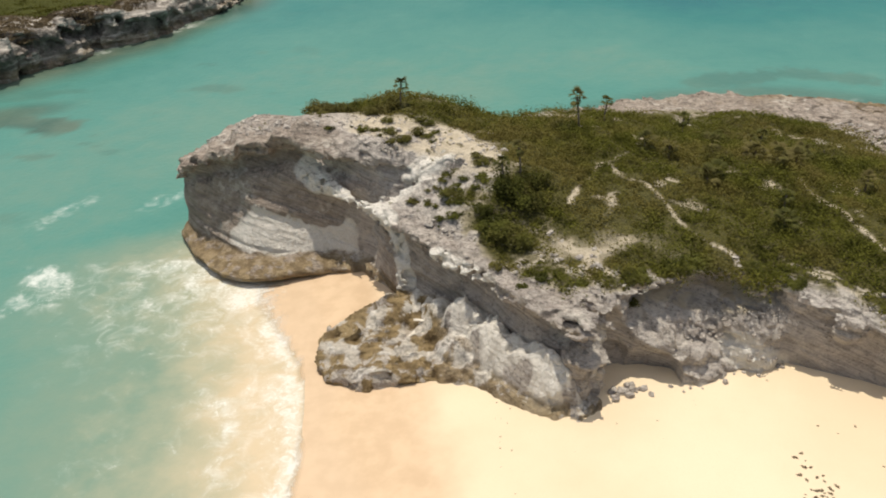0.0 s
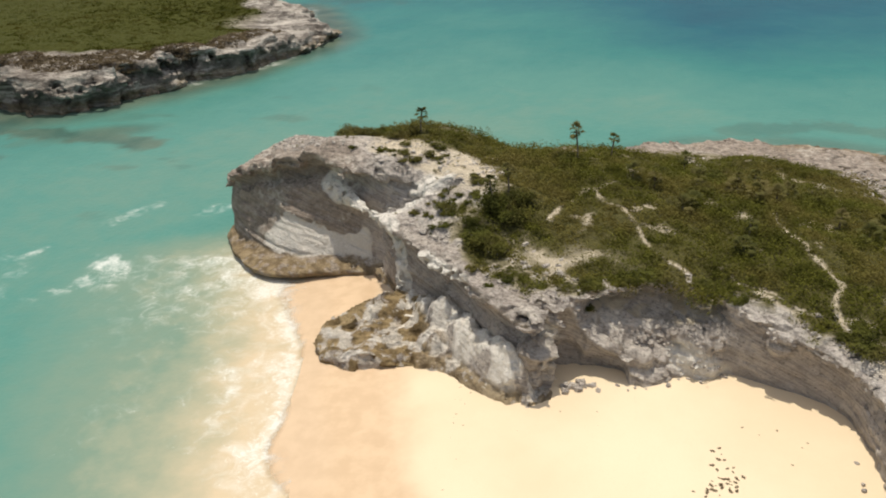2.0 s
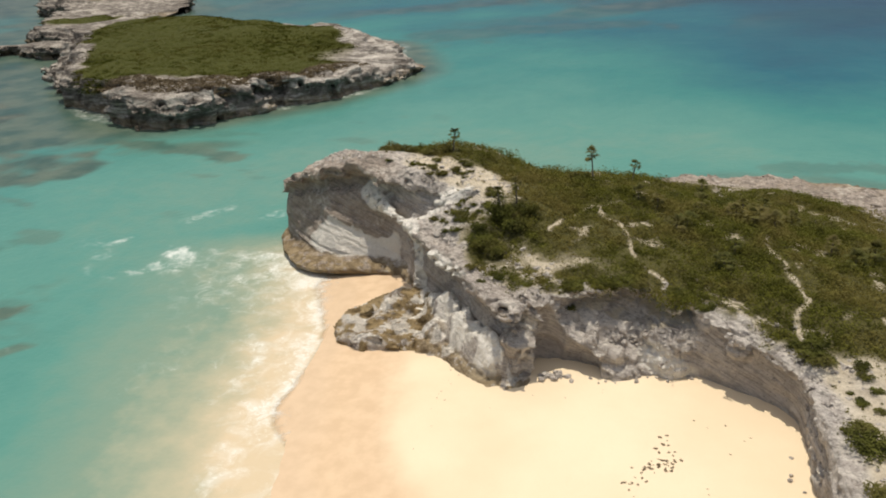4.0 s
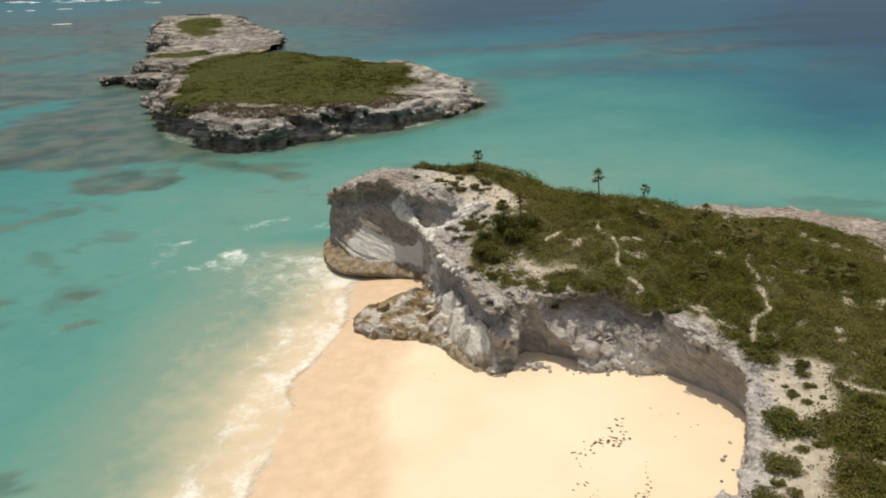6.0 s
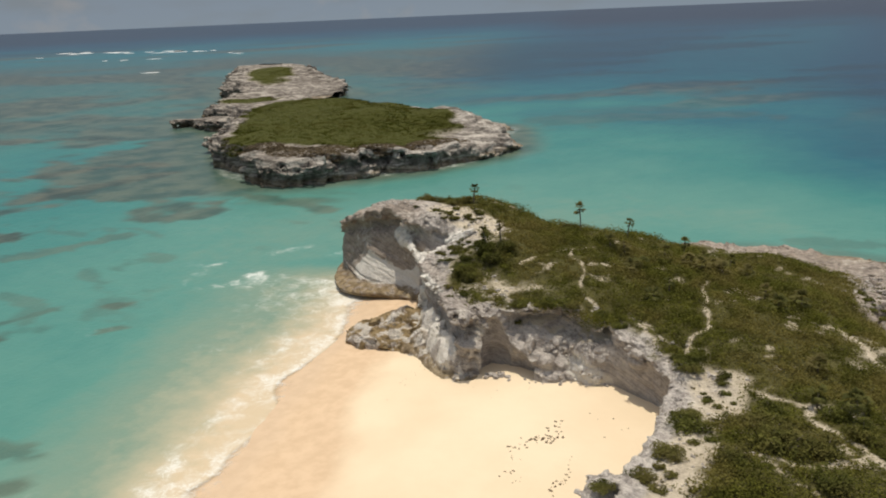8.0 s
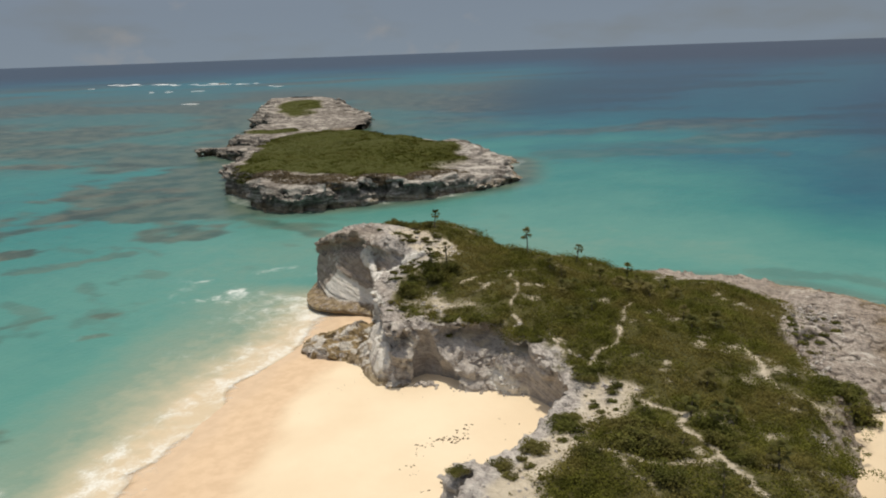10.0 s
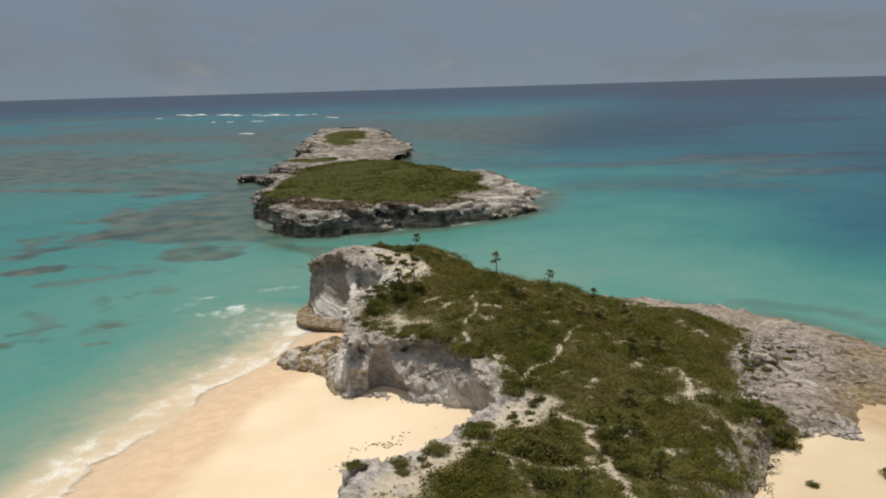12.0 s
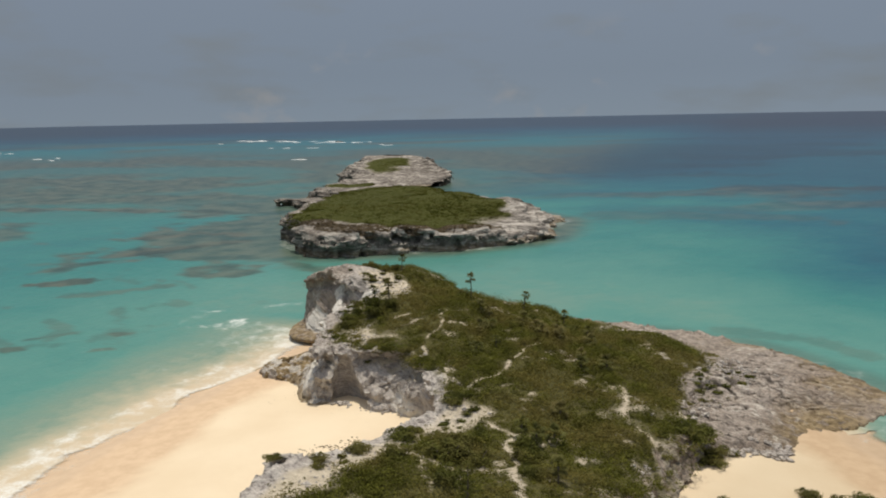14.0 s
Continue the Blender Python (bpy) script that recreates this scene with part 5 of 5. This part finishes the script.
BUSH_GROUPS = [
    ("bushes on the bare top of the point", "low rounded green bush on pale bare limestone",
     [(-13.5, 73.8, 1.7, 1.5), (-12, 73, 1.3, 1.2), (-10.2, 73.8, 1.4, 1.2), (-8.4, 68, 0.7, 0.6), (-6, 67.2, 1.0, 0.7), (-4.4, 66.6, 0.6, 0.5), (-3.4, 68, 0.8, 0.9), (-5.9, 72.8, 0.9, 1.5), (-7.8, 72.4, 1.2, 0.9), (-0.4, 58.6, 1.3, 0.9), (-1.6, 60.2, 0.5, 0.4)]),
    ("tall bushes by the brow", "tall dark green bush among sandy scrub",
     [(4.2, 57.5, 1.6, 2.3), (5.6, 56.2, 1.7, 1.9), (3.2, 53.6, 1.8, 1.6), (4.8, 52.2, 1.3, 1.2), (2.2, 56.0, 1.0, 0.9), (6.8, 58.6, 1.3, 1.6)]),
    ("bushes along the cliff brow", "small olive bush rooted on the cliff brow",
     [(2.8, 50, 0.7, 0.5), (6, 48, 0.6, 0.45), (4.5, 47.2, 0.5, 0.4), (8.9, 47.2, 0.6, 0.45), (16, 48.6, 1.4, 1.0), (18.2, 48.9, 1.5, 1.0), (13, 48, 1.2, 0.8), (21.6, 49.2, 1.0, 0.7), (24.2, 47.4, 1.0, 0.6)]),
    ("bushes on the sandy bluff", "low spreading green bush on bare sandy rock",
     [(34.6, 31.4, 1.9, 1.2), (34.2, 33.6, 1.1, 0.7), (34.2, 25.6, 1.5, 0.8), (33.4, 21.4, 1.2, 0.7), (35.0, 23, 0.6, 0.4), (34.8, 20, 0.8, 0.5), (31.7, 17.5, 1.0, 0.5), (35.5, 28.5, 0.6, 0.4), (36.2, 38.8, 0.6, 0.4)]),
    ("bushes at the beach corner", "broad green bush above the beach corner",
     [(32.4, 41.8, 1.6, 1.0), (32.6, 43.8, 1.2, 0.8), (31.2, 43.4, 1.0, 0.6)]),
    ("tall dark bushes of the neck", "tall dense dark green bush in thick scrub",
     [(41.7, 29.7, 2.3, 1.9), (44.5, 31, 1.8, 1.6), (40, 33.2, 2.0, 1.6), (47, 35.4, 1.7, 1.7), (45.2, 25.8, 1.6, 1.4), (38.6, 26.2, 1.6, 1.3), (49.5, 32.4, 1.4, 1.3), (40.3, 36.4, 1.4, 1.2), (45.2, 38.5, 1.5, 1.3), (41.6, 31.8, 1.6, 1.4), (37.8, 33.5, 1.4, 1.1)]),
    ("bushes along the ridge", "rounded dark bush standing out of the scrub",
     [(10.5, 70.8, 1.4, 1.2), (27, 76, 1.7, 1.4), (29.5, 78.5, 1.6, 1.3), (33, 81, 1.4, 1.1), (24, 66, 1.5, 1.2), (36, 70, 1.7, 1.4), (38, 72, 1.5, 1.2), (21, 74.5, 1.2, 1.0), (31.5, 68, 1.3, 1.1)]),
    ("bushes on the eastern sand", "dark green dune bush on pale sand",
     [(67, 55.2, 1.3, 0.9), (71.3, 57.8, 1.4, 0.9), (69.4, 56.4, 0.9, 0.6), (61, 48.6, 0.7, 0.5)]),
    ("bushes above the rock shelf", "grey-green bush on the weathered rock shelf",
     [(55.0, 56.4, 2.6, 1.4), (56.6, 56.2, 2.1, 1.1), (53.8, 55.2, 1.9, 1.2), (56.4, 58.4, 1.6, 0.8), (57.6, 60.0, 1.1, 0.6), (54.2, 58.6, 1.5, 0.9), (47.5, 74, 0.7, 0.4), (46, 80, 0.8, 0.5), (44, 84, 0.7, 0.4)])]
for group, label, some in BUSH_GROUPS:
    for n, (x, y, w, hgt) in enumerate(some):
        bush(x, y, w, hgt, group, label, 1 + 0.37 * n + 0.13 * x)
wild = random.Random(23)
for group, label, (xa, xb, ya, yb), count in (
        ("shrubs on the rubble of the saddle", "small dusty olive shrub rooted in pale rubble", (-4, 7, 47, 63), 26),
        ("shrubs on the crown of the point", "small wind-pruned olive shrub on bare limestone", (-16, 1, 65, 74), 16),
        ("shrubs on the sandy bluff", "small round grey-green shrub on pale sand", (31.5, 38.5, 19, 42), 14),
        ("shrubs of the eastern slope", "small olive shrub on the bare eastern slope", (42, 57, 50, 84), 26)):
    done = 0
    while done < count:
        x, y = wild.uniform(xa, xb), wild.uniform(ya, yb)
        at = np.array([x]), np.array([y])
        if away(BROW, *at)[0] > 0.9 and scrub_cover(*at)[0] < 0.5 and path_gap(*at)[0] > 0.5:
            w = wild.uniform(0.3, 0.85)
            bush(x, y, w, w * wild.uniform(0.55, 0.85), group, label, 1 + done * 0.61)
            done += 1
ledge_at = LANDFORM.ray_cast(Vector((12.5, 30, 6.3)), Vector((0, 1, 0)))[0]
bush(12.5, ledge_at.y + 0.1, 0.75, 0.6, "bushes along the cliff brow", "small green bush clinging to the cliff face", 2.3, ledge_at.z - 0.1)


def frond_mesh():
    """A fan leaf: a stalk and eleven narrow folded blades, pointing along x."""
    pieces = [tube([(0, 0, 0), (0.35, 0, 0.1), (0.6, 0, 0.1)], (0.018, 0.012, 0.008), 4)]
    for k in range(11):
        a = radians(-75 + 15 * k)
        dx, dy = math.cos(a), math.sin(a)
        ln = 0.62 - 0.12 * abs(a)
        o = np.array((0.58, 0, 0.1))
        d, w = np.array((dx, dy, 0.0)), np.array((-dy, dx, 0.0))
        v = np.array([o, o + d * ln * 0.5 + w * 0.055 + (0, 0, 0.03), o + d * ln + (0, 0, -0.16), o + d * ln * 0.5 - w * 0.055 + (0, 0, 0.03)])
        pieces.append((v, np.array([(0, 1, 2, 3)])))
    return mesh_from("frond", *joined(pieces), False)


FROND = frond_mesh()


def palm(x, y, high, seed, size=1.0, label="slender thatch palm with a small tufted crown above scrub"):
    r = random.Random(seed)
    root = tagged(new("palm_tree"), label, "palm", "thatch palms of the headland")
    lx, ly = r.uniform(-0.12, 0.12) * high, r.uniform(-0.12, 0.12) * high
    pts = [(lx * t * t, ly * t * t, high * t - 0.2 * (1 - t)) for t in (0, 0.25, 0.5, 0.75, 1)]
    part("trunk", mesh_from("trunk", *tube(pts, (0.12, 0.09, 0.08, 0.08, 0.1), 8)), BARK, root)
    for k in range(20):
        f = part("frond", FROND, PALM, root)
        lift = r.uniform(-60, 75)
        f.matrix_local = Matrix.Translation((lx, ly, high - 0.03)) @ pose(0, 0, 0, 0, -lift, 137.5 * k) @ Matrix.Scale(size * r.uniform(0.8, 1.15), 4)
    root.matrix_world = pose(x, y, ground_at(x, y))


for n, (x, y, high, size) in enumerate([(-5.2, 73.6, 2.0, 0.8), (12.0, 71.2, 3.0, 0.95), (16.1, 79.6, 2.3, 0.8), (5.4, 59.6, 2.3, 0.7), (3.9, 58.2, 2.2, 0.8), (24.3, 78.5, 1.7, 0.8), (31, 74, 1.6, 0.8),
                                         (19.5, 66, 1.3, 0.8), (28.5, 70, 1.3, 0.8), (27, 57.5, 1.2, 0.7), (36.5, 63, 1.2, 0.8), (46, 38.5, 1.5, 0.9), (43.5, 39.5, 1.4, 0.9), (52, 33, 1.6, 1.0)]):
    palm(x, y, high, n, size)


for n, (x, y) in enumerate([(21.6, 61.0), (22.6, 62.2), (24.0, 68.2), (27.6, 66.4), (30.0, 67.6), (31.4, 66.2), (29.0, 65.0), (33.6, 70.4), (17.4, 66.8), (26.0, 54.6), (38.2, 60.2), (40.4, 62.8), (43.0, 47.6), (46.4, 41.0)]):
    palm(x, y, 0.7 + 0.12 * (n % 3), 40 + n, 1.15, "squat fan palm with grey-green fronds in the scrub")


def slim_tree(x, y, high, seed):
    """A thin upright tree: bent trunk, short twigs and wispy tufts of foliage."""
    r = random.Random(seed)
    root = tagged(new("slender_tree"), "slender dark tree with wispy foliage among dense scrub", "tree")
    bend = [(0.05 * high * math.sin(2.5 * t), 0.04 * high * t, high * t - 0.25 * (1 - t)) for t in (0, 0.25, 0.5, 0.75, 1.0)]
    limbs, tufts = [tube(bend, (0.09, 0.075, 0.06, 0.045, 0.02), 7)], []
    for k in range(16):
        t = 0.3 + 0.68 * k / 15
        a, reach = 2.4 * k, high * (0.30 - 0.2 * t) * r.uniform(0.7, 1.2)
        foot = Vector((0.05 * high * math.sin(2.5 * t), 0.04 * high * t, high * t))
        tip = foot + Vector((reach * math.cos(a), reach * math.sin(a), 0.35 * reach))
        limbs.append(tube([tuple(foot), tuple((foot + tip) / 2 + Vector((0, 0, 0.05))), tuple(tip)], (0.03, 0.022, 0.008), 5))
        tufts += [tuple((foot + tip) / 2), tuple(tip)]
    part("trunk", mesh_from("trunk", *joined(limbs)), BARK, root)
    n = len(tufts)
    part("crown", mesh_from("crown", *foliage(np.array(tufts), np.array([r.uniform(0.2, 0.4) for _ in range(n)]), np.array([r.uniform(0.15, 0.3) for _ in range(n)]), 60, 0.07), False), BUSH, root)
    root.matrix_world = pose(x, y, ground_at(x, y))


slim_tree(49.6, 22.8, 4.8, 3)


def stone_mesh(seed, flat=0.7):
    bm = bmesh.new()
    bmesh.ops.create_icosphere(bm, subdivisions=1, radius=1.0)
    o = Vector((seed * 7.7, seed * 3.1, 0))
    for p in bm.verts:
        k = 1 + 0.6 * noise.noise(p.co * 0.9 + o) + 0.35 * noise.noise(p.co * 2.3 + o)
        p.co = Vector((p.co.x * k * 1.15, p.co.y * k * 0.9, p.co.z * k * flat))
    me = bpy.data.meshes.new("boulder")
    bm.to_mesh(me)
    bm.free()
    number(me, "pale", np.full(len(me.vertices), 0.3))
    me.shade_flat()
    me.materials.append(STONE)
    return me


STONE = limestone("loose_limestone", 0.6, 0.0, False, 0.6)
STONES = [stone_mesh(k + 1, 0.6 + 0.1 * k) for k in range(5)]
rnd = random.Random(5)
FALLS = [((10.4, 43.4), (13.0, 43.7), 26, 0.36), ((13.5, 43.0), (19, 43.6), 4, 0.2), ((19, 44.8), (24, 45.6), 24, 0.24), ((16.5, 46.2), (22.5, 47.0), 34, 0.36), ((31, 28), (30.6, 36), 5, 0.22),
         ((57.5, 60), (62.5, 65), 40, 0.55), ((58.5, 62), (63, 62.6), 34, 0.45), ((58, 64), (62.5, 65.6), 22, 0.4), ((44, 78), (54, 90), 24, 0.4)]
for (ax, ay), (bx, by), count, size in FALLS:
    for k in range(count):
        t = rnd.random()
        x, y = ax + (bx - ax) * t + rnd.gauss(0, 0.3), ay + (by - ay) * t + rnd.gauss(0, 0.3)
        s = size * rnd.uniform(0.35, 1.0)
        if x > 50 and away(FOOT, np.array([x]), np.array([y]))[0] < 0.6:
            continue
        ob = tagged(new("boulder", STONES[rnd.randrange(5)]), ("loose weathered limestone boulder on the rubble apron" if y > 46 else "loose weathered limestone boulder at the cliff foot") if x < 40 else "loose weathered limestone boulder on the rock shelf", "boulder", "boulders below the cliff" if x < 40 else "boulders of the shelf")
        ob.matrix_world = pose(x, y, ground_at(x, y) + 0.18 * s, rnd.uniform(-20, 20), rnd.uniform(-20, 20), rnd.uniform(0, 360)) @ Matrix.Scale(s, 4)


def weed_mesh(seed):
    """A matted heap of dried weed: many crossed strands."""
    r = random.Random(seed)
    pieces = []
    for k in range(26):
        a, d = r.uniform(0, 6.28), r.uniform(0, 0.5)
        x, y, t = d * math.cos(a), 0.55 * d * math.sin(a), r.uniform(0, 6.28)
        ln = r.uniform(0.12, 0.3)
        pieces.append(tube([(x - ln * math.cos(t), y - ln * math.sin(t), 0.0), (x, y, r.uniform(0.03, 0.13)), (x + ln * math.cos(t), y + ln * math.sin(t), 0.0)], (0.03, 0.05, 0.02), 4))
    return mesh_from("seaweed", *joined(pieces))


WEEDS = [weed_mesh(k) for k in range(4)]
for pts, count, size, off in (([(21.4, 36.2), (22.4, 33.6), (20.4, 32.6), (19.4, 30.6)], 34, 0.75, 0.45), ([(22.6, 33.6), (21.4, 32.6), (20.4, 32.8)], 12, 0.8, 0.3), ([(24.4, 32), (25.2, 30), (25.3, 28), (25.0, 26), (24.2, 23.6)], 30, 0.55, 0.25),
                              ([(19.4, 30.6), (20.6, 27.4), (21.6, 25.8)], 20, 0.45, 0.3), ([(3.0, 45), (3.0, 38), (3.4, 30)], 12, 0.28, 0.5), ([(6, 39), (16, 40.5)], 6, 0.25, 1.2), ([(27, 36), (24, 40)], 6, 0.4, 0.8)):
    line = np.array(pts)
    for k in range(count):
        t = rnd.random() * (len(line) - 1)
        i = int(t)
        x, y = line[i] + (line[i + 1] - line[i]) * (t - i)
        x, y, s = x + rnd.gauss(0, off), y + rnd.gauss(0, off), 0.45 * size * rnd.uniform(0.4, 1.2)
        ob = tagged(new("seaweed", WEEDS[k % 4]), "dark dried seaweed heap lying on dry sand", "seaweed", "seaweed heaps on the beach")
        if not ob.data.materials:
            ob.data.materials.append(WEED)
        ob.matrix_world = pose(x, y, ground_at(x, y, False), 0, 0, rnd.uniform(0, 360)) @ Matrix.Scale(s, 4)


def plank_mesh():
    bm = bmesh.new()
    bmesh.ops.create_cube(bm, size=1.0)
    for p in bm.verts:
        p.co = Vector((p.co.x * 1.5, p.co.y * 0.26, p.co.z * 0.06))
    bmesh.ops.subdivide_edges(bm, edges=[e for e in bm.edges if abs(e.verts[0].co.x - e.verts[1].co.x) > 1], cuts=6)
    for p in bm.verts:
        p.co.z += 0.05 * math.cos(p.co.x * 1.3)
        p.co.y += 0.03 * noise.noise(p.co * 3)
    bmesh.ops.bevel(bm, geom=list(bm.edges), offset=0.008, segments=1, affect="EDGES")
    me = bpy.data.meshes.new("driftwood_plank")
    bm.to_mesh(me)
    bm.free()
    me.materials.append(PLANK)
    return me


plank = plank_mesh()
for x, y, turn in ((-3.9, 51.6, 62), (-3.1, 52.4, -8)):
    ob = tagged(new("driftwood_plank", plank), "sun-bleached driftwood plank lying on the broken slab", "plank", "planks on the slab")
    ob.matrix_world = pose(x, y, ground_at(x, y) + 0.04, 4, 3, turn)

sea_rock = tagged(new("sea_rock", STONES[1]), "small dark rock awash among far breakers", "rock")
sea_rock.matrix_world = pose(-776, 757, 0.5) @ Matrix.Diagonal((7, 4, 3, 1))


# ---- white water on the far bar ----
def breaker_mesh(seed):
    """A low ragged ridge of broken water, tapering to both ends."""
    r = random.Random(seed)
    n, rows = 40, []
    for i in range(n + 1):
        t = i / n
        w = math.sin(math.pi * t) ** 0.6 * (0.55 + 0.45 * noise.noise(Vector((t * 9, seed * 3.3, 0)))) + 0.02
        c = 0.5 * noise.noise(Vector((t * 3, seed * 1.7, 5)))
        rows.append([(t - 0.5, c - w * 0.5, -0.05), (t - 0.5, c - w * 0.1, w), (t - 0.5, c + w * 0.2, w * 0.8), (t - 0.5, c + w * 0.6, -0.05)])
    v = np.array(rows).reshape(-1, 3)
    f = [(i * 4 + k, (i + 1) * 4 + k, (i + 1) * 4 + k + 1, i * 4 + k + 1) for i in range(n) for k in range(3)]
    return mesh_from("breaking_wave", v, np.array(f))


FROTH = plain("white_water", (0.70, 0.73, 0.72), (0.84, 0.85, 0.83), 0.6, 0.8)
WAVES = [breaker_mesh(k) for k in range(4)]
spots = [(-1020 + 13 * k + rnd.gauss(0, 12), 752 + 14 * math.sin(k * 0.9) + rnd.gauss(0, 9), rnd.uniform(12, 46), rnd.uniform(2, 6)) for k in range(24)]
spots += [(x + rnd.gauss(0, 9), y + rnd.gauss(0, 7), rnd.uniform(8, 26), rnd.uniform(1.5, 3.5)) for x, y in ((-640, 712), (-600, 694), (-712, 588), (-690, 596), (-655, 600), (-492, 440), (-760, 338), (-740, 330), (-720, 322), (-960, 372), (-935, 378), (-910, 640))]
for n, (x, y, long, deep_w) in enumerate(spots):
    ob = tagged(new("breaking_wave", WAVES[n % 4]), "white line of surf breaking on the far reef", "wave", "breakers on the far reef")
    if not ob.data.materials:
        ob.data.materials.append(FROTH)
    ob.matrix_world = pose(x, y, 0.15, 0, 0, 38 + 9 * math.sin(n * 2.1)) @ Matrix.Diagonal((long * 0.62, deep_w * 0.8, 0.7, 1))
